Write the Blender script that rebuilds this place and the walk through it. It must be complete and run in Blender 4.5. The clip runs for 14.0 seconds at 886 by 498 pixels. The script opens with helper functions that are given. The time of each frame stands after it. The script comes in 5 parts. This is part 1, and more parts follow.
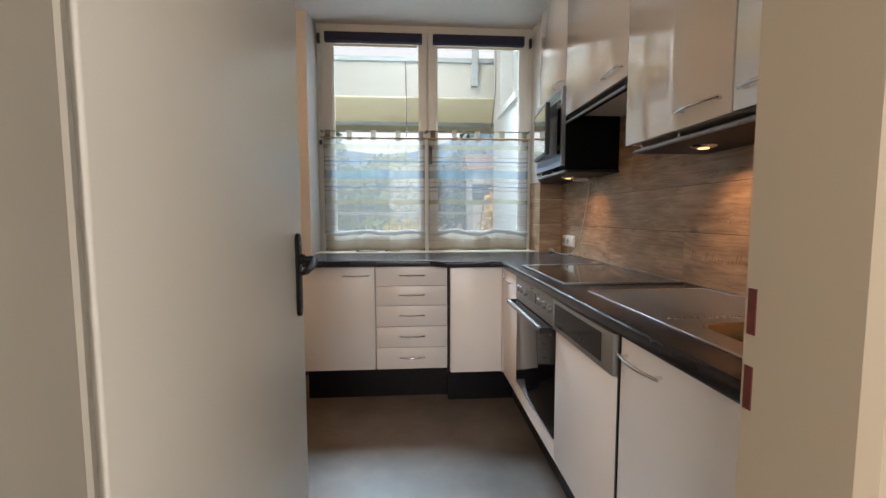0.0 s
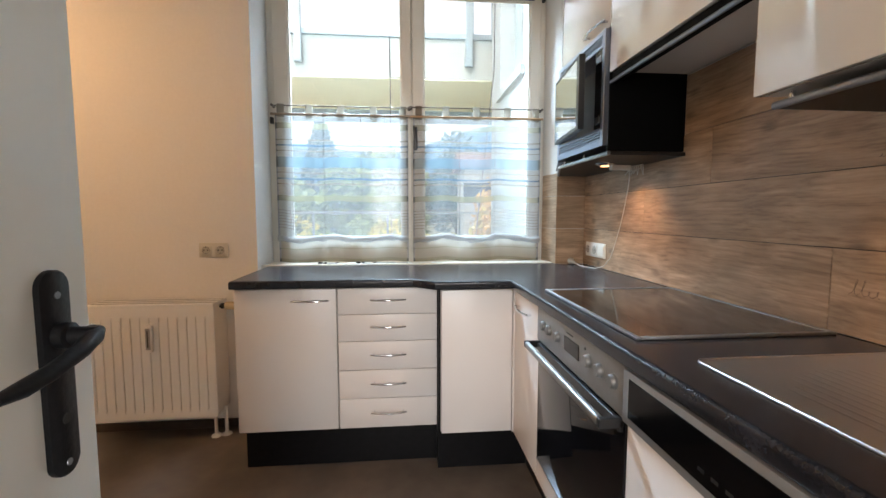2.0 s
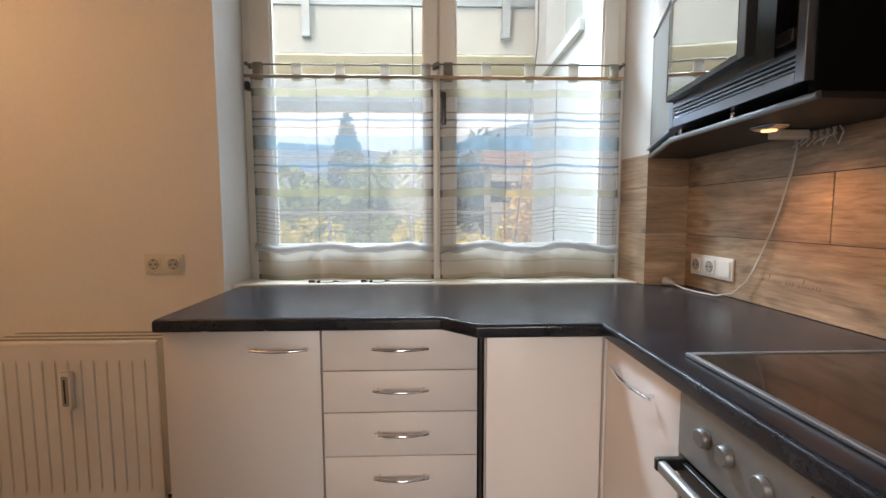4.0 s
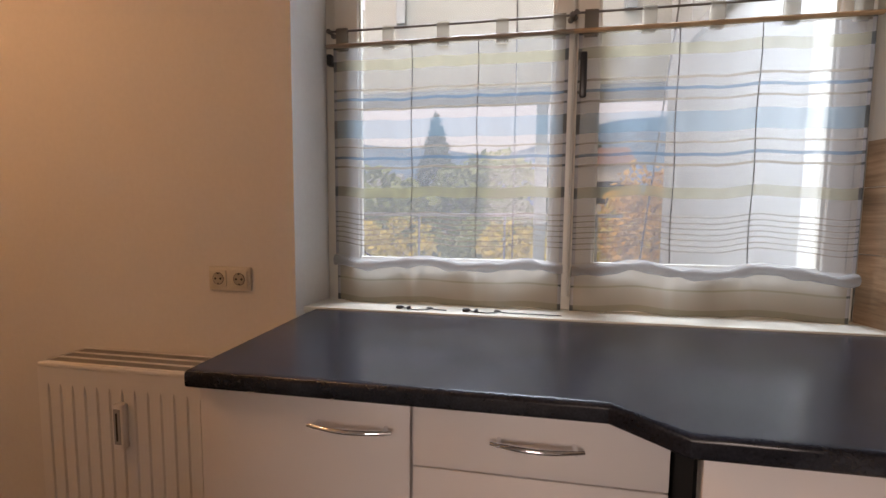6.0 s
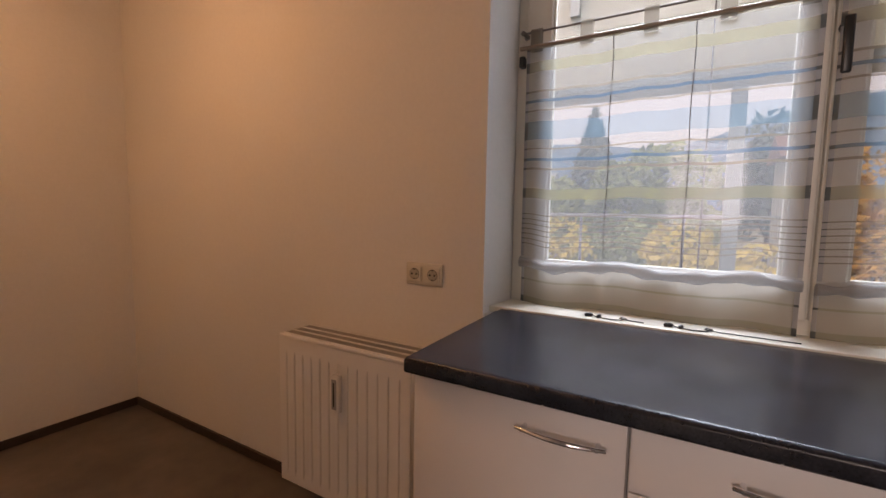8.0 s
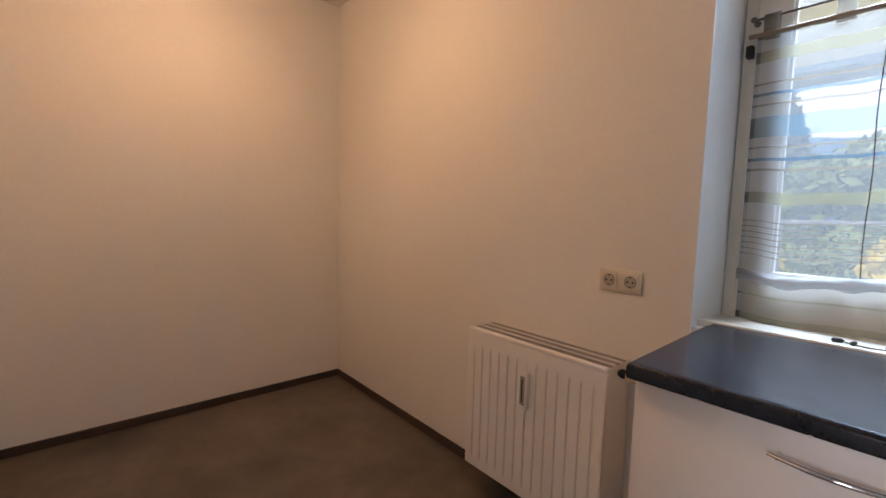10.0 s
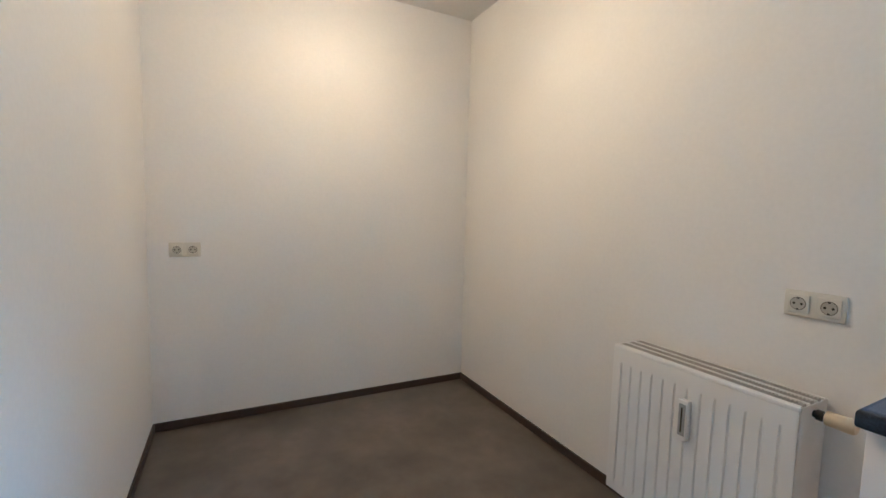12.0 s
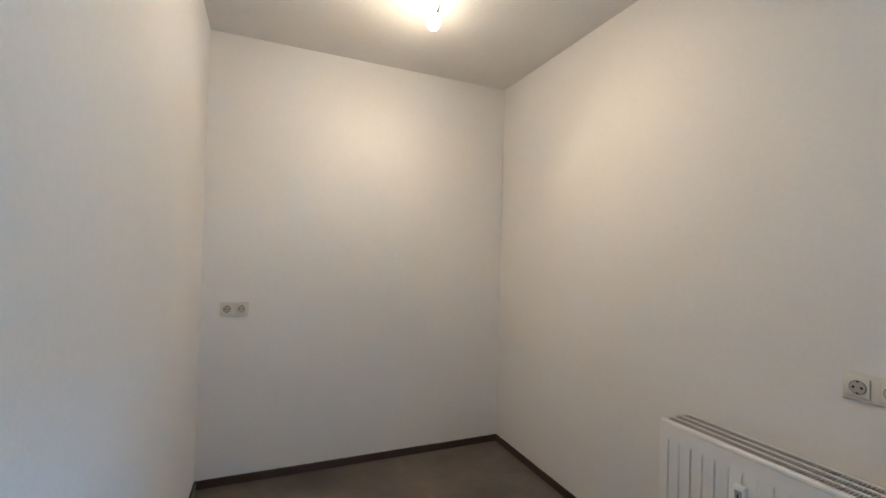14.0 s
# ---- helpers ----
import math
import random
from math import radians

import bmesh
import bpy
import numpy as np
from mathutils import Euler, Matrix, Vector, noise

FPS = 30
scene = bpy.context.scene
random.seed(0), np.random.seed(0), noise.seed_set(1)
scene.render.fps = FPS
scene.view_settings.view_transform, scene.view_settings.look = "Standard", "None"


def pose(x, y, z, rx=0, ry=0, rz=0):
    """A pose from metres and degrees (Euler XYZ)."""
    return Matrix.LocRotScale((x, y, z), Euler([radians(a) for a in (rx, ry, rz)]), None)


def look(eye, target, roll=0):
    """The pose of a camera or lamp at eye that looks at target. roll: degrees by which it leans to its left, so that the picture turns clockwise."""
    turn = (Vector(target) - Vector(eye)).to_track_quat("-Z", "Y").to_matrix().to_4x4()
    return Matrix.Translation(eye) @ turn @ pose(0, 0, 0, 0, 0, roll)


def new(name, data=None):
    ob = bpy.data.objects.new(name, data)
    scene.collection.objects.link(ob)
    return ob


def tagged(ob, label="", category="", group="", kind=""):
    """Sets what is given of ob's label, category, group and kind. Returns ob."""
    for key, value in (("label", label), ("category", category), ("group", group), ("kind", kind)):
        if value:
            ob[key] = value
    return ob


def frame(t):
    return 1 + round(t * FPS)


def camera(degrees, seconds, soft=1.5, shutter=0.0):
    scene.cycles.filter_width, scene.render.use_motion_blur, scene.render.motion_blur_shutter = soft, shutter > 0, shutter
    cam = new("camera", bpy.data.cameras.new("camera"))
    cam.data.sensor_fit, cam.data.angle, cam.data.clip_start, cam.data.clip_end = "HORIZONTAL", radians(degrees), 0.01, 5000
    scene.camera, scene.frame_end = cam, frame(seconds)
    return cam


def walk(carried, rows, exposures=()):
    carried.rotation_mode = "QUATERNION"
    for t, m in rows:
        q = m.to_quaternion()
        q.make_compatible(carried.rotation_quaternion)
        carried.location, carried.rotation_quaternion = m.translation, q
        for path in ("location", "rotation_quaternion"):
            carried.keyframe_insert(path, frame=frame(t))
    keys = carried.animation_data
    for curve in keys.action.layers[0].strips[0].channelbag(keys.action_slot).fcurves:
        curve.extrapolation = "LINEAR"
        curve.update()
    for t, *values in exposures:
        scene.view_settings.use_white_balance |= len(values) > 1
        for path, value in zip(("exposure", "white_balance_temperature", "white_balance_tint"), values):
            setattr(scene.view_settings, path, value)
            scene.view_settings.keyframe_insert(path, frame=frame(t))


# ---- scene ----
cam = camera(93.0, 14.0)
PATH = [
    (0, (0.451, 0.046, 1.176), (0.59, 2.035, 1.018), -0.1),
    (0.5, (0.461, 0.231, 1.184), (0.617, 2.218, 1.026), -0.1),
    (1, (0.488, 0.421, 1.181), (0.659, 2.407, 1.02), -0.0),
    (1.5, (0.505, 0.597, 1.187), (0.687, 2.582, 1.026), 0.0),
    (2, (0.515, 0.767, 1.188), (0.697, 2.753, 1.025), 0.0),
    (2.2, (0.521, 0.844, 1.193), (0.691, 2.83, 1.029), -0.0),
    (4.5, (0.524, 1.631, 1.187), (0.535, 3.624, 1.024), 0.0),
    (5, (0.489, 1.772, 1.194), (0.421, 3.764, 1.031), 0.2),
    (5.5, (0.439, 1.866, 1.201), (0.253, 3.851, 1.041), 0.3),
    (6, (0.394, 1.929, 1.208), (0.055, 3.894, 1.047), 0.5),
    (6.5, (0.345, 1.952, 1.21), (-0.149, 3.884, 1.048), 0.6),
    (7, (0.324, 1.948, 1.208), (-0.357, 3.822, 1.05), 0.8),
    (9.5, (0.188, 1.784, 1.227), (-1.196, 3.217, 1.044), 1.2),
    (10, (0.166, 1.742, 1.215), (-1.34, 3.046, 1.042), 1.5),
    (10.5, (0.127, 1.686, 1.223), (-1.457, 2.892, 1.04), 1.4),
    (11, (0.11, 1.648, 1.22), (-1.566, 2.724, 1.04), 1.4),
    (11.5, (0.092, 1.62, 1.228), (-1.642, 2.6, 1.046), 1.5),
    (12, (0.078, 1.603, 1.24), (-1.698, 2.507, 1.072), 1.5),
    (12.5, (0.069, 1.58, 1.269), (-1.732, 2.438, 1.121), 1.5),
    (13, (0.083, 1.564, 1.297), (-1.737, 2.386, 1.195), 1.6),
    (13.5, (0.095, 1.552, 1.322), (-1.74, 2.348, 1.283), 1.6),
    (14, (0.106, 1.54, 1.344), (-1.737, 2.316, 1.379), 1.6),
]
EXPOSURES = [
    (0.0, 1.68, 7700, 14),
    (0.6, 1.98, 6950, 10),
    (2.2, 2.22, 7300, 13),
    (5.0, 1.50, 8500, 24),
    (7.0, 1.32, 8800, 33),
    (9.6, 1.66, 7800, 28),
    (10.6, 2.22, 5450, 5),
    (12.0, 2.52, 4700, -4),
    (13.0, 2.52, 4650, -4),
    (14.0, 2.27, 4600, -4),
]
walk(cam, [(t, look(eye, target, roll)) for t, eye, target, roll in PATH], EXPOSURES)

# ---- sky and sun ----
SUN_ELEVATION, SUN_AZIMUTH = 48.0, 212.0
world = bpy.data.worlds.new("sky")
scene.world = world
world.use_nodes = True
wn = world.node_tree.nodes
sky = wn.new("ShaderNodeTexSky")
sky.sky_type, sky.sun_disc = "NISHITA", False
sky.sun_elevation, sky.sun_rotation = radians(SUN_ELEVATION), radians(SUN_AZIMUTH)
sky.dust_density, sky.air_density = 4.0, 1.0
haze = wn.new("ShaderNodeMix")
haze.data_type = "RGBA"
haze.inputs["Factor"].default_value = 0.55
haze.inputs["B"].default_value = (4.3, 4.5, 4.7, 1)
world.node_tree.links.new(sky.outputs[0], haze.inputs["A"])
world.node_tree.links.new(haze.outputs["Result"], wn["Background"].inputs["Color"])
wn["Background"].inputs["Strength"].default_value = 0.095
sun = new("sun", bpy.data.lights.new("sun", "SUN"))
sun.data.energy, sun.data.angle, sun.data.color = 0.23, radians(0.5), (1.0, 0.95, 0.87)
azimuth, height = radians(SUN_AZIMUTH), radians(SUN_ELEVATION)
sun.matrix_world = look((math.sin(azimuth) * math.cos(height) * 40, math.cos(azimuth) * math.cos(height) * 40, math.sin(height) * 40), (0, 0, 0))
hall = new("hall_window_light", bpy.data.lights.new("hall_window_light", "AREA"))
hall.data.shape, hall.data.size, hall.data.size_y, hall.data.energy, hall.data.color = "RECTANGLE", 1.4, 1.1, 18.0, (0.90, 0.94, 1.0)
hall.matrix_world = look((0.20, -1.66, 1.62), (0.50, 2.6, 1.1))

# added lamp out of view above the window, boosts sky light indoors
sky_fill = new("window_sky_fill", bpy.data.lights.new("window_sky_fill", "AREA"))
sky_fill.data.shape, sky_fill.data.size, sky_fill.data.size_y, sky_fill.data.energy, sky_fill.data.color = "RECTANGLE", 1.3, 1.3, 124.0, (0.48, 0.73, 1.0)
sky_fill.data.spread = radians(112)
sky_fill.matrix_world = look((0.15, 4.30, 3.75), (0.30, 1.2, 0.6))

# ---- materials ----
def material(name, colour, rough=0.5, metal=0.0, grain=0.0, grain_scale=40.0, blotch=0.0, blotch_scale=3.0, bump=0.0, bump_scale=120.0, stretch=(1, 1, 1), coat=0.0, spec=0.5, rough_var=0.0):
    """A principled surface with colour variation at two scales, fine relief and uneven gloss."""
    m = bpy.data.materials.new(name)
    m.use_nodes = True
    t = m.node_tree
    n, l = t.nodes, t.links
    p = n["Principled BSDF"]
    p.inputs["Base Color"].default_value = (*colour, 1)
    p.inputs["Roughness"].default_value, p.inputs["Metallic"].default_value = rough, metal
    p.inputs["Coat Weight"].default_value, p.inputs["Specular IOR Level"].default_value = coat, spec
    p.inputs["Coat Roughness"].default_value = 0.08
    tc = n.new("ShaderNodeTexCoord")
    mp = n.new("ShaderNodeMapping")
    mp.inputs["Scale"].default_value = stretch
    l.new(tc.outputs["Object"], mp.inputs["Vector"])
    last = None
    for amount, scale in ((blotch, blotch_scale), (grain, grain_scale)):
        if amount:
            nz = n.new("ShaderNodeTexNoise")
            nz.inputs["Scale"].default_value, nz.inputs["Detail"].default_value = scale, 5
            l.new(mp.outputs[0], nz.inputs["Vector"])
            ra = n.new("ShaderNodeMapRange")
            ra.inputs["From Min"].default_value, ra.inputs["From Max"].default_value = 0.3, 0.7
            ra.inputs["To Min"].default_value, ra.inputs["To Max"].default_value = 1 - amount, 1 + amount
            l.new(nz.outputs["Fac"], ra.inputs["Value"])
            mx = n.new("ShaderNodeMix")
            mx.data_type, mx.blend_type = "RGBA", "MULTIPLY"
            mx.inputs["Factor"].default_value = 1
            if last is None:
                mx.inputs["A"].default_value = (*colour, 1)
            else:
                l.new(last, mx.inputs["A"])
            l.new(ra.outputs[0], mx.inputs["B"])
            last = mx.outputs["Result"]
    if last is not None:
        l.new(last, p.inputs["Base Color"])
    if rough_var:
        nz = n.new("ShaderNodeTexNoise")
        nz.inputs["Scale"].default_value, nz.inputs["Detail"].default_value = 6, 4
        l.new(mp.outputs[0], nz.inputs["Vector"])
        ra = n.new("ShaderNodeMapRange")
        ra.inputs["To Min"].default_value, ra.inputs["To Max"].default_value = max(0.02, rough - rough_var), rough + rough_var
        l.new(nz.outputs["Fac"], ra.inputs["Value"])
        l.new(ra.outputs[0], p.inputs["Roughness"])
    if bump:
        nz = n.new("ShaderNodeTexNoise")
        nz.inputs["Scale"].default_value, nz.inputs["Detail"].default_value = bump_scale, 4
        l.new(mp.outputs[0], nz.inputs["Vector"])
        bp = n.new("ShaderNodeBump")
        bp.inputs["Strength"].default_value, bp.inputs["Distance"].default_value = bump, 0.002
        l.new(nz.outputs["Fac"], bp.inputs["Height"])
        l.new(bp.outputs[0], p.inputs["Normal"])
    return m


def wood_material():
    """Grey-brown rustic oak laminate: long grain, knots and saw marks, each board a little different."""
    m = bpy.data.materials.new("rustic_oak_laminate")
    m.use_nodes = True
    t = m.node_tree
    n, l = t.nodes, t.links
    p = n["Principled BSDF"]
    tc = n.new("ShaderNodeTexCoord")
    info = n.new("ShaderNodeObjectInfo")
    shift = n.new("ShaderNodeVectorMath")
    shift.operation = "ADD"
    times = n.new("ShaderNodeMath")
    times.operation, times.inputs[1].default_value = "MULTIPLY", 37.0
    l.new(info.outputs["Random"], times.inputs[0])
    l.new(tc.outputs["Object"], shift.inputs[0])
    l.new(times.outputs[0], shift.inputs[1])
    mp = n.new("ShaderNodeMapping")
    mp.inputs["Scale"].default_value = (1.6, 1.6, 24)
    l.new(shift.outputs[0], mp.inputs["Vector"])
    warp = n.new("ShaderNodeTexNoise")
    warp.inputs["Scale"].default_value, warp.inputs["Detail"].default_value = 2.2, 3
    l.new(shift.outputs[0], warp.inputs["Vector"])
    scaled = n.new("ShaderNodeVectorMath")
    scaled.operation = "SCALE"
    scaled.inputs["Scale"].default_value = 1.3
    l.new(warp.outputs["Color"], scaled.inputs[0])
    bent = n.new("ShaderNodeVectorMath")
    bent.operation = "ADD"
    l.new(mp.outputs[0], bent.inputs[0])
    l.new(scaled.outputs[0], bent.inputs[1])
    grain = n.new("ShaderNodeTexNoise")
    grain.inputs["Scale"].default_value, grain.inputs["Detail"].default_value = 4.0, 9
    grain.inputs["Roughness"].default_value = 0.62
    l.new(bent.outputs[0], grain.inputs["Vector"])
    ramp = n.new("ShaderNodeValToRGB")
    e = ramp.color_ramp.elements
    e[0].position, e[0].color = 0.24, (0.215, 0.138, 0.085, 1)
    e[1].position, e[1].color = 0.74, (0.53, 0.38, 0.255, 1)
    mid = ramp.color_ramp.elements.new(0.5)
    mid.color = (0.405, 0.275, 0.178, 1)
    l.new(grain.outputs["Fac"], ramp.inputs["Fac"])
    knots = n.new("ShaderNodeTexVoronoi")
    knots.inputs["Scale"].default_value = 4.6
    kmap = n.new("ShaderNodeMapping")
    kmap.inputs["Scale"].default_value = (0.0, 1, 2.0)
    l.new(shift.outputs[0], kmap.inputs["Vector"])
    l.new(kmap.outputs[0], knots.inputs["Vector"])
    kr = n.new("ShaderNodeMapRange")
    kr.inputs["From Min"].default_value, kr.inputs["From Max"].default_value = 0.02, 0.20
    kr.inputs["To Min"].default_value, kr.inputs["To Max"].default_value = 0.34, 1.0
    l.new(knots.outputs["Distance"], kr.inputs["Value"])
    patch = n.new("ShaderNodeTexNoise")
    patch.inputs["Scale"].default_value, patch.inputs["Detail"].default_value = 5.0, 6
    pmap = n.new("ShaderNodeMapping")
    pmap.inputs["Scale"].default_value = (1, 1, 3)
    l.new(shift.outputs[0], pmap.inputs["Vector"])
    l.new(pmap.outputs[0], patch.inputs["Vector"])
    pr = n.new("ShaderNodeMapRange")
    pr.inputs["From Min"].default_value, pr.inputs["From Max"].default_value = 0.35, 0.68
    pr.inputs["To Min"].default_value, pr.inputs["To Max"].default_value = 0.72, 1.14
    l.new(patch.outputs["Fac"], pr.inputs["Value"])
    saw = n.new("ShaderNodeTexWave")
    saw.inputs["Scale"].default_value, saw.inputs["Distortion"].default_value = 28, 6
    saw.bands_direction = "Z"
    l.new(shift.outputs[0], saw.inputs["Vector"])
    sr = n.new("ShaderNodeMapRange")
    sr.inputs["To Min"].default_value, sr.inputs["To Max"].default_value = 0.98, 1.02
    l.new(saw.outputs["Fac"], sr.inputs["Value"])
    tone = n.new("ShaderNodeMapRange")
    tone.inputs["To Min"].default_value, tone.inputs["To Max"].default_value = 0.86, 1.14
    l.new(info.outputs["Random"], tone.inputs["Value"])
    last = ramp.outputs[0]
    for extra in (kr.outputs[0], pr.outputs[0], sr.outputs[0], tone.outputs[0]):
        mx = n.new("ShaderNodeMix")
        mx.data_type, mx.blend_type = "RGBA", "MULTIPLY"
        mx.inputs["Factor"].default_value = 1
        l.new(last, mx.inputs["A"])
        l.new(extra, mx.inputs["B"])
        last = mx.outputs["Result"]
    l.new(last, p.inputs["Base Color"])
    p.inputs["Roughness"].default_value = 0.42
    bp = n.new("ShaderNodeBump")
    bp.inputs["Strength"].default_value, bp.inputs["Distance"].default_value = 0.15, 0.002
    l.new(grain.outputs["Fac"], bp.inputs["Height"])
    l.new(bp.outputs[0], p.inputs["Normal"])
    return m


def sheer_material(name, colour, clear):
    """Thin voile: part open weave, part cloth that scatters and passes light."""
    m = bpy.data.materials.new(name)
    m.use_nodes = True
    t = m.node_tree
    n, l = t.nodes, t.links
    n.remove(n["Principled BSDF"])
    tr, di, tl = n.new("ShaderNodeBsdfTransparent"), n.new("ShaderNodeBsdfDiffuse"), n.new("ShaderNodeBsdfTranslucent")
    di.inputs["Color"].default_value = tl.inputs["Color"].default_value = (*colour, 1)
    cloth, mix = n.new("ShaderNodeMixShader"), n.new("ShaderNodeMixShader")
    cloth.inputs[0].default_value = 0.55
    l.new(di.outputs[0], cloth.inputs[1])
    l.new(tl.outputs[0], cloth.inputs[2])
    mix.inputs[0].default_value = 1 - clear
    l.new(tr.outputs[0], mix.inputs[1])
    l.new(cloth.outputs[0], mix.inputs[2])
    l.new(mix.outputs[0], n["Material Output"].inputs["Surface"])
    return m


def glass_material(name, tint=(1, 1, 1)):
    m = bpy.data.materials.new(name)
    m.use_nodes = True
    t = m.node_tree
    n, l = t.nodes, t.links
    n.remove(n["Principled BSDF"])
    tr, gl, fr, mix = n.new("ShaderNodeBsdfTransparent"), n.new("ShaderNodeBsdfGlossy"), n.new("ShaderNodeFresnel"), n.new("ShaderNodeMixShader")
    tr.inputs["Color"].default_value = (*tint, 1)
    gl.inputs["Roughness"].default_value = 0.02
    l.new(fr.outputs[0], mix.inputs[0])
    l.new(tr.outputs[0], mix.inputs[1])
    l.new(gl.outputs[0], mix.inputs[2])
    l.new(mix.outputs[0], n["Material Output"].inputs["Surface"])
    return m


def glow_material(name, colour, strength):
    m = bpy.data.materials.new(name)
    m.use_nodes = True
    p = m.node_tree.nodes["Principled BSDF"]
    p.inputs["Base Color"].default_value = (*colour, 1)
    p.inputs["Emission Color"].default_value, p.inputs["Emission Strength"].default_value = (*colour, 1), strength
    return m


WALL = material("white_wall_paint", (0.80, 0.775, 0.74), 0.75, grain=0.015, grain_scale=60, blotch=0.02, blotch_scale=1.5, bump=0.25, bump_scale=170, rough_var=0.06)
CEIL = material("ceiling_paint", (0.74, 0.72, 0.69), 0.85, grain=0.02, blotch=0.02, bump=0.25, bump_scale=140)
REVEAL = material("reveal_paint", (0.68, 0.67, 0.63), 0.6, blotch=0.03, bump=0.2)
FLOOR = material("taupe_vinyl_floor", (0.118, 0.097, 0.083), 0.46, grain=0.14, grain_scale=12, blotch=0.36, blotch_scale=2.3, bump=0.12, bump_scale=60, rough_var=0.12)
SKIRT = material("brown_skirting", (0.050, 0.035, 0.028), 0.45, grain=0.1, bump=0.1)
CABINET = material("white_cabinet_laminate", (0.80, 0.755, 0.73), 0.34, blotch=0.015, bump=0.03, bump_scale=30, rough_var=0.04)
GLOSS = material("glossy_ivory_lacquer", (0.80, 0.765, 0.72), 0.09, blotch=0.012, coat=1.0, bump=0.02, bump_scale=8)
CARCASS = material("cabinet_carcass_white", (0.70, 0.66, 0.62), 0.5, blotch=0.03)
WORKTOP = material("anthracite_laminate", (0.015, 0.016, 0.021), 0.24, grain=0.4, grain_scale=220, blotch=0.45, blotch_scale=15, spec=0.42, rough_var=0.06)
PLINTH = material("black_plinth", (0.007, 0.007, 0.008), 0.3, grain=0.2, spec=0.22)
BLACK = material("black_plastic", (0.010, 0.010, 0.011), 0.35, grain=0.1)
PANEL_BLACK = material("black_side_panel", (0.004, 0.004, 0.004), 0.5, grain=0.15, spec=0.06)
BLACK_GLASS = material("black_glass", (0.004, 0.004, 0.005), 0.05, spec=0.38)
DISPLAY = material("dark_display_strip", (0.003, 0.003, 0.0035), 0.12, spec=0.16)
CERAN = material("glass_ceramic", (0.012, 0.010, 0.010), 0.06, coat=0.3, grain=0.15, rough_var=0.03)
STEEL = material("brushed_steel", (0.33, 0.325, 0.32), 0.48, 1.0, grain=0.06, grain_scale=50, stretch=(1, 1, 25), bump=0.06, rough_var=0.06)
DARKSTEEL = material("dark_brushed_steel", (0.38, 0.43, 0.52), 0.30, 1.0, grain=0.06, grain_scale=50, stretch=(1, 1, 25), rough_var=0.05)
SINK_STEEL = material("sink_steel", (0.52, 0.52, 0.52), 0.34, 1.0, grain=0.02, grain_scale=30, stretch=(20, 1, 1), rough_var=0.03)
CHROME = material("chrome", (0.78, 0.78, 0.80), 0.08, 1.0, rough_var=0.03)
CAVITY = material("grey_beige_enamel", (0.36, 0.34, 0.30), 0.4, blotch=0.04)
# grey-beige of the filler panel, darkened further to hold its shade
FILLER = material("grey_beige_panel_shaded", (0.16, 0.15, 0.135), 0.5, blotch=0.03)
ALU = material("grey_aluminium", (0.30, 0.31, 0.33), 0.35, 0.9, grain=0.05)
DOOR_WHITE = material("door_lacquer", (0.80, 0.775, 0.71), 0.32, blotch=0.02, blotch_scale=1.2, bump=0.06, bump_scale=25, rough_var=0.05)
# door lacquer darkened for the hinge jamb, to offset the hall lamp
DULLED_WHITE = material("dulled_white_lacquer", (0.48, 0.45, 0.39), 0.45, blotch=0.03, bump=0.08, bump_scale=30)
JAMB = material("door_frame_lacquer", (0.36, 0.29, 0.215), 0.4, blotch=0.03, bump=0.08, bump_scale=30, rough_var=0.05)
IRON = material("black_iron", (0.006, 0.006, 0.007), 0.42, 0.0, spec=0.25, grain=0.25, bump=0.4, bump_scale=90)
REDWOOD = material("mortise_wood", (0.085, 0.015, 0.010), 0.55, grain=0.3)
RADIATOR = material("radiator_enamel", (0.84, 0.82, 0.79), 0.30, blotch=0.03, bump=0.05)
# shade in the radiator's grille put into colour: greyed slats, dark inside
SLAT_SHADE = material("radiator_slats_shaded", (0.42, 0.39, 0.35), 0.45, blotch=0.05)
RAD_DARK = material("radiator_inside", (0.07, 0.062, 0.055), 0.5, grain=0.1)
SOCKET = material("socket_ivory", (0.68, 0.64, 0.55), 0.35, blotch=0.02)
SOCKET_WHITE = material("socket_white", (0.80, 0.76, 0.68), 0.35, blotch=0.02)
GREY = material("light_grey_plastic", (0.36, 0.36, 0.36), 0.4)
HOLE = material("socket_holes", (0.03, 0.028, 0.025), 0.6)
VALVE = material("yellowed_plastic", (0.62, 0.48, 0.30), 0.5, blotch=0.08)
PVC = material("window_frame_pvc", (0.70, 0.66, 0.58), 0.38, blotch=0.03, blotch_scale=5, rough_var=0.05)
SILL = material("cream_sill", (0.72, 0.68, 0.58), 0.4, blotch=0.04)
NAVY = material("navy_blind_cloth", (0.012, 0.014, 0.040), 0.7, grain=0.2, bump=0.2)
ROD = material("dark_rod", (0.14, 0.125, 0.115), 0.4, 0.5)
HEADER = material("beige_brown_header", (0.27, 0.19, 0.13), 0.6, grain=0.1)
BAR = material("brown_curtain_header", (0.42, 0.25, 0.13), 0.6, grain=0.1)
CORD = material("dark_cord", (0.10, 0.09, 0.085), 0.7)
CABLE = material("ivory_cable", (0.62, 0.56, 0.48), 0.45)
# bowl steel with warm reflections put into its yellowish tint
BOWL_TINT = material("sink_bowl_steel_warm", (0.60, 0.52, 0.40), 0.22, 1.0, grain=0.05, rough_var=0.08)
WOOD = wood_material()
INK = material("faded_print", (0.16, 0.105, 0.07), 0.5)
KNOB = material("knob_metal", (0.18, 0.178, 0.175), 0.4, 0.4, grain=0.05)
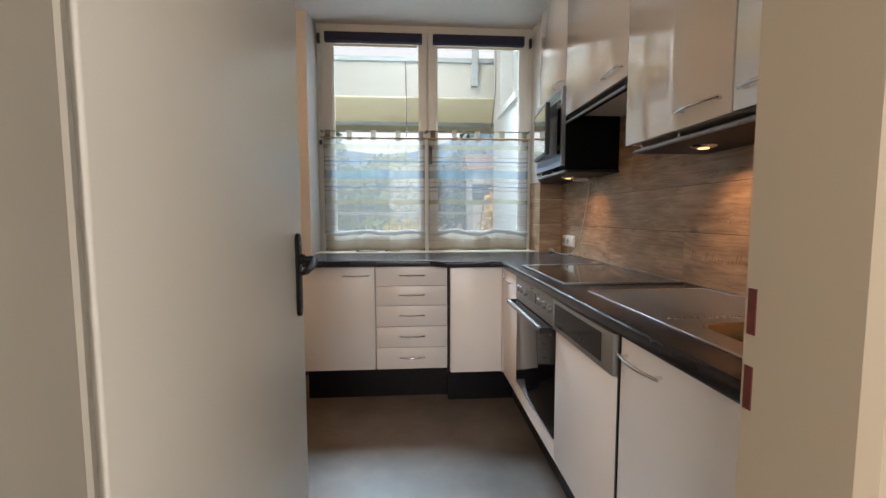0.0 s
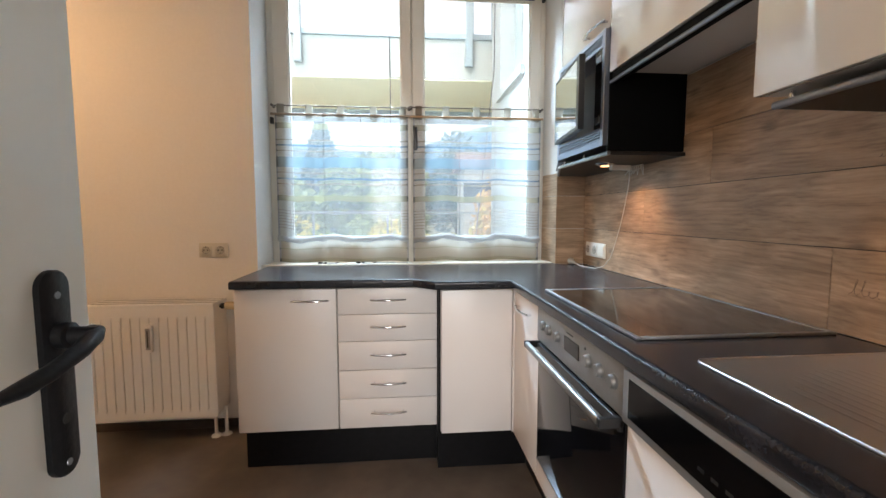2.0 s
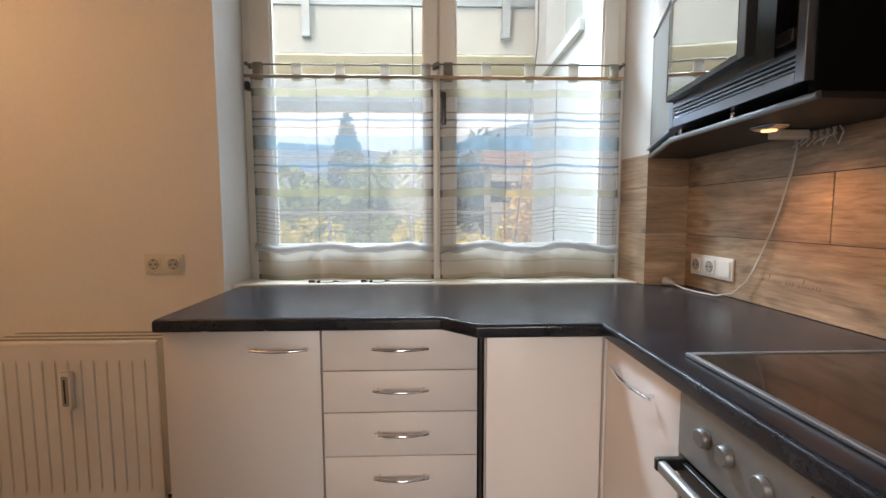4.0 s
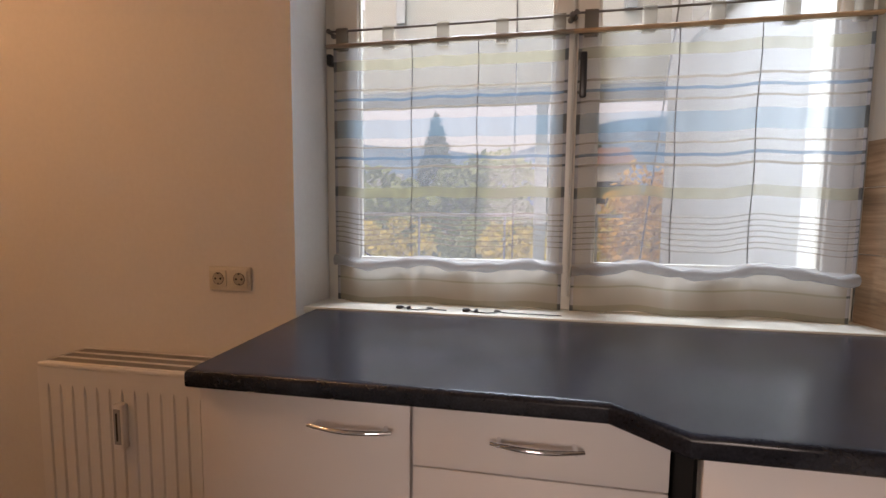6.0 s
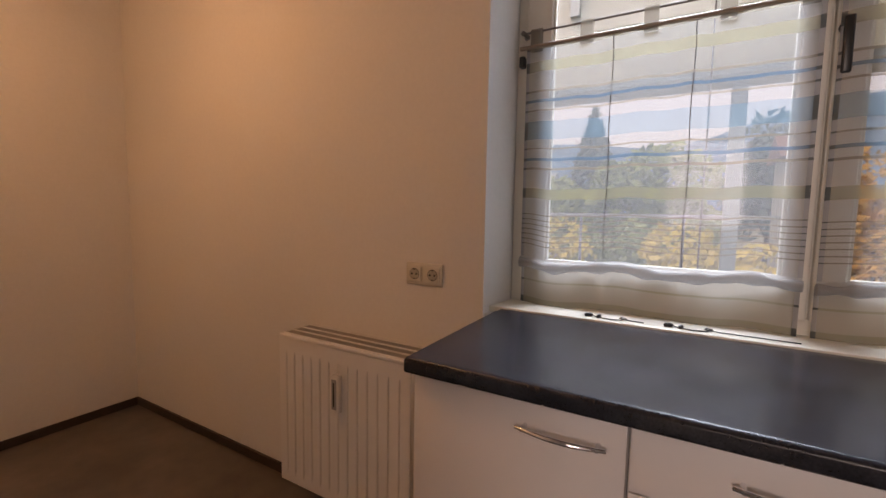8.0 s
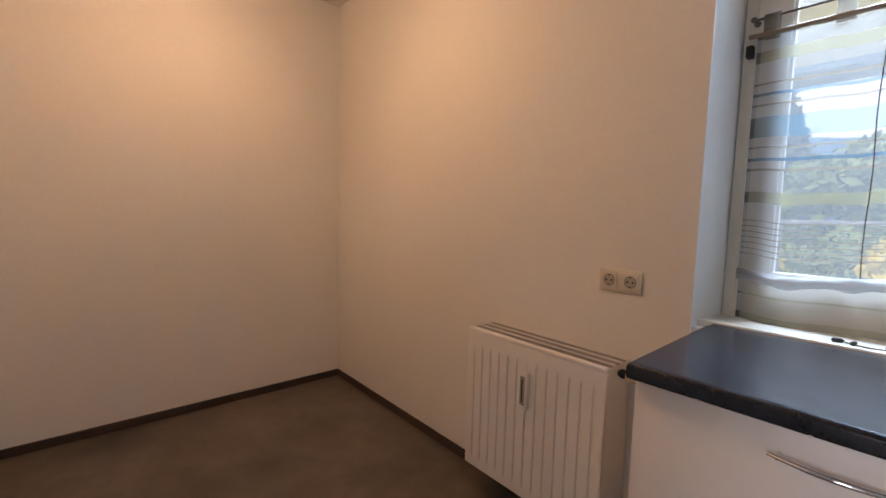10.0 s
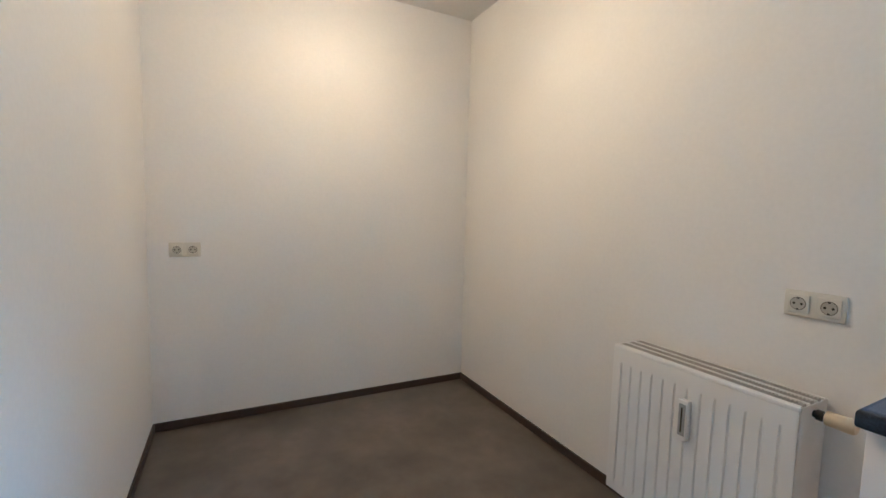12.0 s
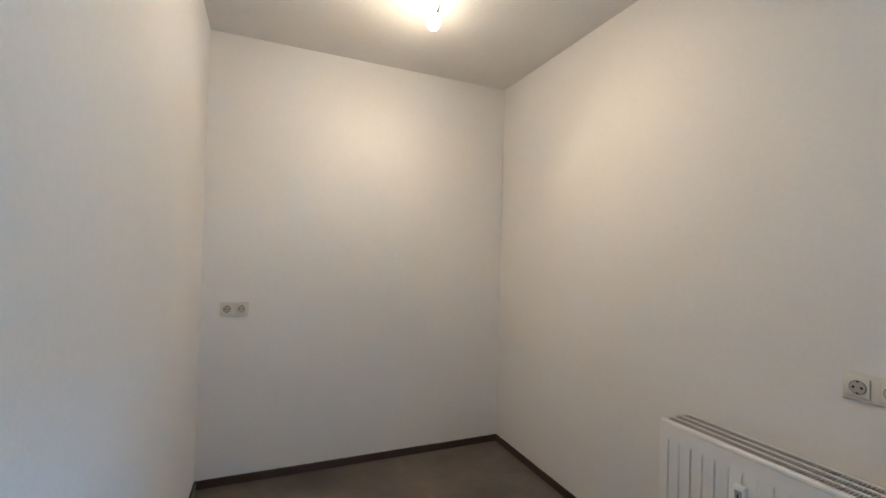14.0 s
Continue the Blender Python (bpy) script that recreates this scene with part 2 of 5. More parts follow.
SATIN = material("satin_grey_metal", (0.23, 0.225, 0.22), 0.42, 0.35, grain=0.04, grain_scale=60, rough_var=0.05)
# socket wells are not sunk; these two darker tones paint their shade
WELL_SHADE = material("socket_well_shade", (0.46, 0.43, 0.36), 0.5)
RIM_SHADE = material("socket_rim_shade", (0.20, 0.18, 0.15), 0.6)
GLASS = glass_material("window_glass", (0.97, 0.98, 0.98))
CLOTH = {
    "white": sheer_material("voile_white", (0.38, 0.38, 0.38), 0.58),
    "beige": sheer_material("voile_beige", (0.33, 0.31, 0.23), 0.40),
    "brown": sheer_material("voile_brown", (0.28, 0.24, 0.19), 0.24),
    "blue": sheer_material("voile_blue", (0.12, 0.19, 0.25), 0.32),
    "palm": sheer_material("voile_pale_blue", (0.22, 0.31, 0.36), 0.46),
    "thick": sheer_material("voile_gathered", (0.50, 0.485, 0.47), 0.16),
    "low": sheer_material("voile_lower", (0.52, 0.48, 0.42), 0.52),
    "hem": sheer_material("voile_side_hem", (0.42, 0.42, 0.43), 0.30),
    "dark_hem": sheer_material("voile_striped_hem", (0.09, 0.10, 0.10), 0.10),
}
BULB = glow_material("lit_frosted_glass", (1.0, 0.78, 0.52), 3.2)
PUCK = glow_material("lit_halogen", (1.0, 0.45, 0.20), 0.9)

# ---- building helpers ----
ORIGIN = {}


def thing(name, label, category, at, group=""):
    """An empty at the thing's base, to carry its parts."""
    e = new(name)
    e.location = at
    e.empty_display_size = 0.05
    ORIGIN[e] = Vector(at)
    return tagged(e, label, category, group)


def part(name, bm, mat, parent=None, label="", kind="", smooth=False, category="", group=""):
    """One mesh, given in the world's metres, under a thing or a part."""
    base = ORIGIN.get(parent, Vector((0, 0, 0))) if parent else Vector((0, 0, 0))
    if parent is None:
        base = sum((v.co for v in bm.verts), Vector()) / max(1, len(bm.verts))
        base.z = min(v.co.z for v in bm.verts)
    for v in bm.verts:
        v.co -= base
    bmesh.ops.recalc_face_normals(bm, faces=bm.faces[:])
    me = bpy.data.meshes.new(name)
    for f in bm.faces:
        f.smooth = smooth
    bm.to_mesh(me)
    bm.free()
    for one in (mat if isinstance(mat, (list, tuple)) else [mat]):
        me.materials.append(one)
    if smooth:
        me.set_sharp_from_angle(angle=radians(40))
    ob = new(name, me)
    if parent:
        ob.parent = parent
    else:
        ob.location = base
    ORIGIN[ob] = base
    return tagged(ob, label, category, group, kind)


def box(bm, x0, x1, y0, y1, z0, z1, bev=0.0, seg=2, slot=0):
    x0, x1, y0, y1, z0, z1 = min(x0, x1), max(x0, x1), min(y0, y1), max(y0, y1), min(z0, z1), max(z0, z1)
    v = [bm.verts.new((x, y, z)) for z in (z0, z1) for x, y in ((x0, y0), (x1, y0), (x1, y1), (x0, y1))]
    faces = [bm.faces.new([v[i] for i in q]) for q in ((3, 2, 1, 0), (4, 5, 6, 7), (0, 1, 5, 4), (1, 2, 6, 5), (2, 3, 7, 6), (3, 0, 4, 7))]
    for f in faces:
        f.material_index = slot
    if bev:
        edges = list({e for f in faces for e in f.edges})
        bmesh.ops.bevel(bm, geom=edges, offset=bev, segments=seg, profile=0.5, affect="EDGES")
    return bm


def prism(bm, poly, z0, z1, bev=0.0, seg=2, keep=None):
    """An upright prism over a plan outline; keep(a, b) picks the top edges to round."""
    lo = [bm.verts.new((x, y, z0)) for x, y in poly]
    hi = [bm.verts.new((x, y, z1)) for x, y in poly]
    n = len(poly)
    bm.faces.new(lo[::-1])
    bm.faces.new(hi)
    for i in range(n):
        bm.faces.new((lo[i], lo[(i + 1) % n], hi[(i + 1) % n], hi[i]))
    if bev:
        edges = []
        for i in range(n):
            a, b = hi[i], hi[(i + 1) % n]
            if keep is None or keep(a.co, b.co):
                edges += [e for e in a.link_edges if b in e.verts]
                edges += [e for e in lo[i].link_edges if lo[(i + 1) % n] in e.verts]
        bmesh.ops.bevel(bm, geom=edges, offset=bev, segments=seg, profile=0.5, affect="EDGES")
    return bm


def ring(bm, c, u, v, ru, rv, n):
    return [bm.verts.new(c + u * (ru * math.cos(2 * math.pi * i / n)) + v * (rv * math.sin(2 * math.pi * i / n))) for i in range(n)]


def skin(bm, rings, closed=True):
    for a, b in zip(rings, rings[1:]):
        n = len(a)
        for i in range(n):
            bm.faces.new((a[i], a[(i + 1) % n], b[(i + 1) % n], b[i]))
    if closed:
        bm.faces.new(rings[0][::-1])
        bm.faces.new(rings[-1])


def tube(bm, pts, r, n=8, flat=1.0, up=None):
    """A round or flattened bar along a line of points; r may be a list."""
    pts = [Vector(p) for p in pts]
    rings = []
    for i, p in enumerate(pts):
        d = (pts[min(i + 1, len(pts) - 1)] - pts[max(i - 1, 0)]).normalized()
        side = Vector(up) if up else (Vector((0, 0, 1)) if abs(d.z) < 0.9 else Vector((1, 0, 0)))
        u = d.cross(side).normalized()
        v = u.cross(d).normalized()
        rr = r[i] if isinstance(r, (list, tuple)) else r
        rings.append(ring(bm, p, u, v, rr, rr * flat, n))
    skin(bm, rings)
    return bm


def lathe(bm, centre, axis, profile, n=20):
    """Turned shape: profile is (distance along the axis, radius)."""
    c, a = Vector(centre), Vector(axis).normalized()
    s = Vector((0, 0, 1)) if abs(a.z) < 0.9 else Vector((1, 0, 0))
    u = a.cross(s).normalized()
    v = a.cross(u)
    skin(bm, [ring(bm, c + a * h, u, v, r, r, n) for h, r in profile])
    return bm


def slab_with_holes(bm, outline, holes, z0, z1):
    """A flat board with openings through it."""
    for z in (z0, z1):
        edges = []
        for loop in (outline, *holes):
            vs = [bm.verts.new((x, y, z)) for x, y in loop]
            edges += [bm.edges.new((vs[i], vs[(i + 1) % len(vs)])) for i in range(len(vs))]
        bmesh.ops.triangle_fill(bm, edges=edges, use_beauty=True)
    bm.verts.ensure_lookup_table()
    low = {(round(v.co.x, 5), round(v.co.y, 5)): v for v in bm.verts if abs(v.co.z - z0) < 1e-6}
    high = {(round(v.co.x, 5), round(v.co.y, 5)): v for v in bm.verts if abs(v.co.z - z1) < 1e-6}
    for loop in (outline, *holes):
        k = [(round(x, 5), round(y, 5)) for x, y in loop]
        for i in range(len(k)):
            j = (i + 1) % len(k)
            bm.faces.new((low[k[i]], low[k[j]], high[k[j]], high[k[i]]))
    return bm


def rounded(x0, x1, y0, y1, r, n=5):
    out = []
    for cx, cy, a0 in ((x1 - r, y1 - r, 0), (x0 + r, y1 - r, 90), (x0 + r, y0 + r, 180), (x1 - r, y0 + r, 270)):
        for i in range(n + 1):
            a = radians(a0 + 90 * i / n)
            out.append((cx + r * math.cos(a), cy + r * math.sin(a)))
    return out


def bow_handle(parent, p0, p1, out, mat=None, label="arched chrome handle", name="handle", rise=0.030, r=0.0052):
    """An arched bar on two little posts."""
    p0, p1, out = Vector(p0), Vector(p1), Vector(out)
    bm = bmesh.new()
    pts = []
    for i in range(13):
        f = i / 12
        pts.append(p0.lerp(p1, f) + out * (0.017 + (rise - 0.017) * math.sin(math.pi * f)))
    rad = [r * (0.7 + 0.3 * math.sin(math.pi * i / 12)) for i in range(13)]
    tube(bm, pts, rad, 10, 1.0)
    for f in (0.09, 0.91):
        q = p0.lerp(p1, f)
        tube(bm, [q, q + out * (0.019 + (rise - 0.017) * math.sin(math.pi * f))], r * 0.9, 10)
    return part(name, bm, mat or CHROME, parent, label, smooth=True)

# ---- the room ----
TOP, EAST, WEST, NORTH = 2.60, 1.57, -2.61, 3.15


def wall(name, label, poly, z0, z1, mat=WALL):
    part(name, prism(bmesh.new(), poly, z0, z1), mat, None, label, "structure")


def rect(x0, x1, y0, y1):
    return [(x0, y0), (x1, y0), (x1, y1), (x0, y1)]


wall("wall_north", "plain white painted wall beside the window", [(-2.8, NORTH), (-0.290, NORTH), (-0.264, 3.32), (-0.264, 3.6), (-2.8, 3.6)], 0, TOP)
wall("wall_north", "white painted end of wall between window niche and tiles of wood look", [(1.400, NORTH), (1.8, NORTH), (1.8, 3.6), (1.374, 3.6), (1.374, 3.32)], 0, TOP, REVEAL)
wall("wall_north", "low wall below the window", rect(-0.292, 1.402, 3.16, 3.6), 0, 0.885)
wall("wall_north", "wall above the window", rect(-0.264, 1.374, 3.40, 3.6), TOP - 0.02, TOP + 0.6)
wall("wall_east", "white painted wall behind the cabinets", rect(EAST, 1.8, 0.375, NORTH), 0, TOP)
wall("wall_west", "plain white painted end wall of the alcove", rect(-2.8, WEST, 1.05, NORTH), 0, TOP)
wall("wall_south", "plain white painted alcove wall with rounded light", rect(WEST, -0.45, 1.05, 1.21), 0, TOP)
wall("wall_partition", "white wall beside the open door", rect(-0.61, -0.45, 0.505, 1.05), 0, TOP)
wall("wall_door", "white wall beside the doorway", rect(-0.61, 0.045, 0.375, 0.505), 0, TOP)
wall("wall_door", "white wall between doorway and kitchen units", rect(0.880, EAST, 0.375, 0.505), 0, TOP)
wall("wall_door", "white wall above the doorway", rect(0.045, 0.880, 0.375, 0.505), 2.08, TOP)
wall("wall_hall", "plain hallway wall", rect(-1.4, -1.25, -1.7, 0.375), 0, TOP)
wall("wall_hall", "plain hallway wall", rect(1.9, 2.05, -1.7, 0.375), 0, TOP)
wall("wall_hall", "plain hallway wall", rect(-1.4, -0.55, -1.85, -1.7), 0, TOP)
wall("wall_hall", "plain hallway wall", rect(0.95, 2.05, -1.85, -1.7), 0, TOP)
wall("wall_hall", "plain hallway wall", rect(-0.55, 0.95, -1.85, -1.7), 0, 1.0)
wall("wall_hall", "plain hallway wall", rect(-0.55, 0.95, -1.85, -1.7), 2.2, TOP)
wall("wall_hall", "plain hallway wall", rect(1.8, 2.05, 0.375, 0.505), 0, TOP)
wall("wall_hall", "plain hallway wall", rect(-1.4, -0.61, 0.375, 0.505), 0, TOP)
wall("ceiling", "plain off-white painted ceiling", [(-2.8, -1.85), (2.05, -1.85), (2.05, 3.40), (-2.8, 3.40)], TOP, TOP + 0.25, CEIL)
wall("floor", "mottled taupe brown vinyl floor", rect(-2.8, 2.05, -1.85, 3.6), -0.2, 0, FLOOR)


def skirting(x0, x1, y0, y1):
    part("baseboard", box(bmesh.new(), x0, x1, y0, y1, 0, 0.047, 0.002, 1), SKIRT, None, "narrow dark brown skirting strip", "structure")


skirting(WEST + 0.012, -0.24, NORTH - 0.012, NORTH)
skirting(WEST, WEST + 0.012, 1.21, NORTH)
skirting(WEST + 0.012, -0.45, 1.21, 1.222)
skirting(-0.45, -0.438, 0.517, 1.21)
skirting(-0.45, 0.02, 0.505, 0.517)

# ---- doorway ----
door = tagged(thing("door_1", "open white lacquered door with black iron handle in its frame", "door", (0.46, 0.44, 0)), kind="structure")
bm = bmesh.new()
prism(bm, [(0.835, 0.372), (0.835, 0.502), (0.85, 0.514), (0.92, 0.514), (0.92, 0.505), (0.885, 0.505), (0.885, 0.375), (0.92, 0.375), (0.92, 0.36), (0.845, 0.36)], 0, 2.03, 0)
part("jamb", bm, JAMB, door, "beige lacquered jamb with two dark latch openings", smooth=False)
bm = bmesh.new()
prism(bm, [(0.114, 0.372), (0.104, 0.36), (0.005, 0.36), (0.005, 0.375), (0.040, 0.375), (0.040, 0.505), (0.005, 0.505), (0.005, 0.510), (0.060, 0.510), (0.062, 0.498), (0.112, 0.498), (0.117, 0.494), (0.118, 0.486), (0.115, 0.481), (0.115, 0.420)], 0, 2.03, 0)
part("jamb", bm, DULLED_WHITE, door, "white lacquered hinge jamb with a raised bead")
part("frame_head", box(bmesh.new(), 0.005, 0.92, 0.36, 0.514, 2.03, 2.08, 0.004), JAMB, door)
for z0, z1, n in ((1.040, 1.093, "latch_opening"), (0.952, 1.003, "latch_opening")):
    part(n, box(bmesh.new(), 0.8338, 0.8365, 0.486, 0.4975, z0, z1), REDWOOD, door, "dark red opening for the latch")
leaf = part("leaf", box(bmesh.new(), 0.076, 0.118, 0.5035, 1.330, 0.012, 2.015, 0.006, 3), DOOR_WHITE, door, "smooth white lacquered door leaf", smooth=True)
part("leaf_rebate", box(bmesh.new(), 0.064, 0.0765, 0.520, 1.318, 0.012, 2.000, 0.003), DOOR_WHITE, leaf, "stepped edge of the leaf")
bm = bmesh.new()
outline = [(1.270 + 0.0205 * math.cos(a), (1.106 if math.sin(a) >= 0 else 0.908) + 0.0205 * math.sin(a)) for a in [2 * math.pi * i / 24 for i in range(24)]]
lo = [bm.verts.new((0.117, y, z)) for y, z in outline]
hi = [bm.verts.new((0.1245, y, z)) for y, z in outline]
inner = [bm.verts.new((0.127, 1.27 + (y - 1.27) * 0.8, z + (0.002 if z < 1 else -0.002))) for y, z in outline]
skin(bm, [lo, hi, inner])
plate = part("handle_plate", bm, IRON, door, "long black iron handle plate", smooth=True)
bm = bmesh.new()
lathe(bm, (0.126, 1.270, 1.052), (1, 0, 0), [(0, 0.015), (0.012, 0.015), (0.014, 0.010), (0.040, 0.0095)], 18)
tube(bm, [(0.150, 1.284, 1.056), (0.160, 1.276, 1.055), (0.167, 1.262, 1.051), (0.171, 1.235, 1.043), (0.171, 1.200, 1.035), (0.167, 1.170, 1.029), (0.163, 1.150, 1.027)], [0.006, 0.0095, 0.0105, 0.0105, 0.0105, 0.0105, 0.007], 12, 0.75)
part("lever", bm, IRON, plate, "curved black iron lever", smooth=True)
part("keyhole", lathe(bmesh.new(), (0.1262, 1.270, 0.955), (1, 0, 0), [(0, 0.006), (0.0018, 0.006)], 12), HOLE, plate)
for z in (1.098, 0.903):
    part("screw", lathe(bmesh.new(), (0.126, 1.270, z), (1, 0, 0), [(0, 0.0045), (0.0018, 0.004)], 10), ALU, plate)
for z in (0.25, 1.75):
    part("hinge", lathe(bmesh.new(), (0.084, 0.498, z), (0, 0, 1), [(0, 0.007), (0.09, 0.007)], 12), ALU, door, smooth=True)

# ---- window ----
win = tagged(thing("window_1", "double cream plastic window with black handle above the worktop", "window", (0.555, 3.35, 0.905)), kind="structure")
WX0, WX1, WZ0, WZ1 = -0.262, 1.372, 0.905, 2.598
for x0, x1, z0, z1 in ((WX0, WX0 + 0.05, WZ0, WZ1), (WX1 - 0.05, WX1, WZ0, WZ1), (WX0 + 0.05, WX1 - 0.05, WZ0, WZ0 + 0.045), (WX0 + 0.05, WX1 - 0.05, WZ1 - 0.05, WZ1)):
    part("window_frame", box(bmesh.new(), x0, x1, 3.332, 3.392, z0, z1, 0.003), PVC, win)
part("window_frame", box(bmesh.new(), 0.530, 0.600, 3.340, 3.388, WZ0 + 0.045, WZ1 - 0.05, 0.003), PVC, win)


def sash(x0, x1, gx0, gx1):
    s = part("sash", slab_sash(x0, x1, gx0, gx1), PVC, win, "cream plastic casement")
    part("pane", box(bmesh.new(), gx0 + 0.001, gx1 - 0.001, 3.352, 3.356, 1.054, 2.477), GLASS, s, "clear pane of glass").visible_shadow = False
    for z0 in (1.053, 2.470):
        part("glazing_bead", box(bmesh.new(), gx0, gx1, 3.328, 3.346, z0 - 0.004, z0 + 0.008, 0.002), SILL, s)
    for a in (gx0 - 0.004, gx1 - 0.008):
        part("glazing_bead", box(bmesh.new(), a, a + 0.012, 3.328, 3.346, 1.061, 2.466, 0.002), SILL, s)


def slab_sash(x0, x1, gx0, gx1):
    b = bmesh.new()
    y0, y1, z0, z1 = 3.318, 3.370, 0.945, 2.560
    box(b, x0, gx0, y0, y1, z0, z1, 0.005, 3)
    box(b, gx1, x1, y0, y1, z0, z1, 0.005, 3)
    box(b, gx0, gx1, y0, y1, z0, 1.052, 0.004, 2)
    box(b, gx0, gx1, y0, y1, 2.478, z1, 0.004, 2)
    return b


sash(-0.228, 0.560, -0.142, 0.503)
sash(0.567, 1.340, 0.634, 1.275)
wh = part("window_handle", lathe(bmesh.new(), (0.584, 3.319, 1.682), (0, -1, 0), [(0, 0.014), (0.008, 0.014), (0.010, 0.009), (0.034, 0.009)], 14), BLACK, win, "black window handle turned down", smooth=True)
part("grip", box(bmesh.new(), 0.574, 0.594, 3.277, 3.290, 1.565, 1.700, 0.005, 3), BLACK, wh, smooth=True)
for x, z in ((-0.242, 2.485), (1.352, 2.485), (-0.240, 1.728)):
    part("hinge_cover", box(bmesh.new(), x - 0.009, x + 0.009, 3.305, 3.333, z - (0.035 if z > 2 else 0.018), z + (0.035 if z > 2 else 0.018), 0.004), BLACK, win)
part("window_sill", prism(bmesh.new(), [(-0.284, 3.187), (1.394, 3.187), (1.373, 3.331), (-0.263, 3.331)], 0.885, 0.907, 0.003, 2), SILL, None, "narrow cream window sill behind the worktop", "structure")

for x0, x1 in ((-0.185, 0.518), (0.610, 1.290)):
    b = thing("roller_blind", "rolled-up navy blind at the top of the window", "blind", ((x0 + x1) / 2, 3.30, 2.44), "window blinds")
    bm = bmesh.new()
    tube(bm, [(x0, 3.296, 2.487), (x1, 3.296, 2.487)], 0.021, 16)
    part("roll", bm, NAVY, b, smooth=True)
    part("cassette", box(bmesh.new(), x0 - 0.006, x1 + 0.006, 3.272, 3.317, 2.452, 2.520, 0.004), NAVY, b)
    part("bottom_rail", box(bmesh.new(), x0 + 0.03, x1 - 0.03, 3.300, 3.312, 2.428, 2.446, 0.003), SILL, b)

# ---- half curtains ----
BANDS = [(1.765, "brown"), (1.748, "white"), (1.710, "beige"), (1.677, "white"), (1.618, "brown"), (1.611, "white"), (1.588, "blue"), (1.579, "white"), (1.556, "brown"), (1.550, "white"),
         (1.518, "palm"), (1.459, "white"), (1.432, "brown"), (1.427, "white"), (1.399, "blue"), (1.390, "white"), (1.368, "brown"), (1.361, "white"), (1.300, "beige"), (1.268, "white"),
         (1.217, "brown"), (1.214, "white"), (1.200, "brown"), (1.197, "white"), (1.184, "brown"), (1.181, "white"), (1.168, "brown"), (1.165, "white"), (1.152, "brown"), (1.149, "white"),
         (1.135, "brown"), (1.132, "white"), (1.119, "brown"), (1.116, "white"), (1.096, "white"), (1.074, "thick")]
KINDS = ["white", "beige", "brown", "blue", "palm", "thick", "low", "hem", "dark_hem"]


def half_curtain(x0, x1, seed, rod_z, header_mat):
    rnd = random.Random(seed)
    c = thing("cafe_curtain", "sheer white half curtain with beige and blue stripes", "curtain", ((x0 + x1) / 2, 3.28, 0.91), "half curtains")
    ph = [rnd.uniform(0, 6.28) for _ in range(6)]
    folds = [x0 + (x1 - x0) * f for f in (0.36, 0.64)]

    def fy(x, z):
        u = (x - x0) / (x1 - x0)
        slack = (1.76 - z) / 0.75
        w = 0.004 * math.sin(u * 21 + ph[0]) + 0.003 * math.sin(u * 47 + ph[1]) * (1 - 0.6 * slack) + 0.006 * slack * math.sin(u * 11 + ph[2])
        for f in folds:
            w -= 0.006 * math.exp(-((x - f) / 0.018) ** 2)
        return 3.284 + w

    def fz(x, z):
        u = (x - x0) / (x1 - x0)
        slack = max(0.0, (1.76 - z) / 0.75)
        dip = 0.0035 * math.sin(u * 13 + ph[3]) + 0.002 * math.sin(u * 31 + ph[4])
        sag = -0.021 * slack ** 3 * (math.sin(math.pi * u * 2.2 + 0.5 + (ph[5] % 0.8)) ** 2)
        return z + dip * min(1, 0.35 + slack) + sag

    def sheet(rows, name, ybase=0.0, label="", wave=1.0):
        bm = bmesh.new()
        cols = 72
        grid = []
        for z, _ in rows:
            grid.append([bm.verts.new((x0 + (x1 - x0) * i / cols, fy(x0 + (x1 - x0) * i / cols, z) + ybase, z + wave * (fz(x0 + (x1 - x0) * i / cols, z) - z))) for i in range(cols + 1)])
        for r in range(len(grid) - 1):
            for i in range(cols):
                f = bm.faces.new((grid[r][i], grid[r][i + 1], grid[r + 1][i + 1], grid[r + 1][i]))
                kind = rows[r][1]
                if i in (0, cols - 1) and kind != "thick":
                    kind = "hem" if kind in ("white", "low") else "dark_hem"
                f.material_index = KINDS.index(kind)
        part(name, bm, [CLOTH[k] for k in KINDS], c, label, smooth=True)

    rows = []
    for (z, k), (zn, _) in zip(BANDS, BANDS[1:] + [(1.044, "")]):
        steps = max(1, int((z - zn) / 0.02))
        rows += [(z + (zn - z) * s / steps, k) for s in range(steps)]
    rows.append((1.044, "thick"))
    sheet(rows, "voile")
    bm = bmesh.new()
    ringset = []
    for i in range(60):
        u = i / 59
        x = x0 + (x1 - x0) * u
        z = fz(x, 1.055) - 0.001
        r = 0.0145 + 0.003 * math.sin(u * 37 + ph[0]) + 0.002 * math.sin(u * 71 + ph[2])
        ringset.append(ring(bm, Vector((x, fy(x, 1.055) - 0.006, z)), Vector((0, 1, 0)), Vector((0, 0, 1)), r * 0.9, r, 12))
    skin(bm, ringset)
    part("gathered_hem", bm, CLOTH["thick"], c, "bunched folded lower edge", smooth=True)
    sheet([(1.048, "low"), (0.996, "beige"), (0.990, "low"), (0.960, "low"), (0.935, "beige"), (0.914, "low")], "lower_voile", 0.012, "thin wrinkled voile below the gathered edge", 0.35)
    for i, f in enumerate((0.045, 0.255, 0.49, 0.735, 0.96)):
        x = x0 + (x1 - x0) * f
        bm = bmesh.new()
        w = 0.019
        pts = [(3.290, 1.742), (3.2885, rod_z), (3.283, rod_z + 0.008), (3.276, rod_z + 0.001), (3.278, 1.742)]
        a = [bm.verts.new((x - w, y, fz(x, z))) for y, z in pts]
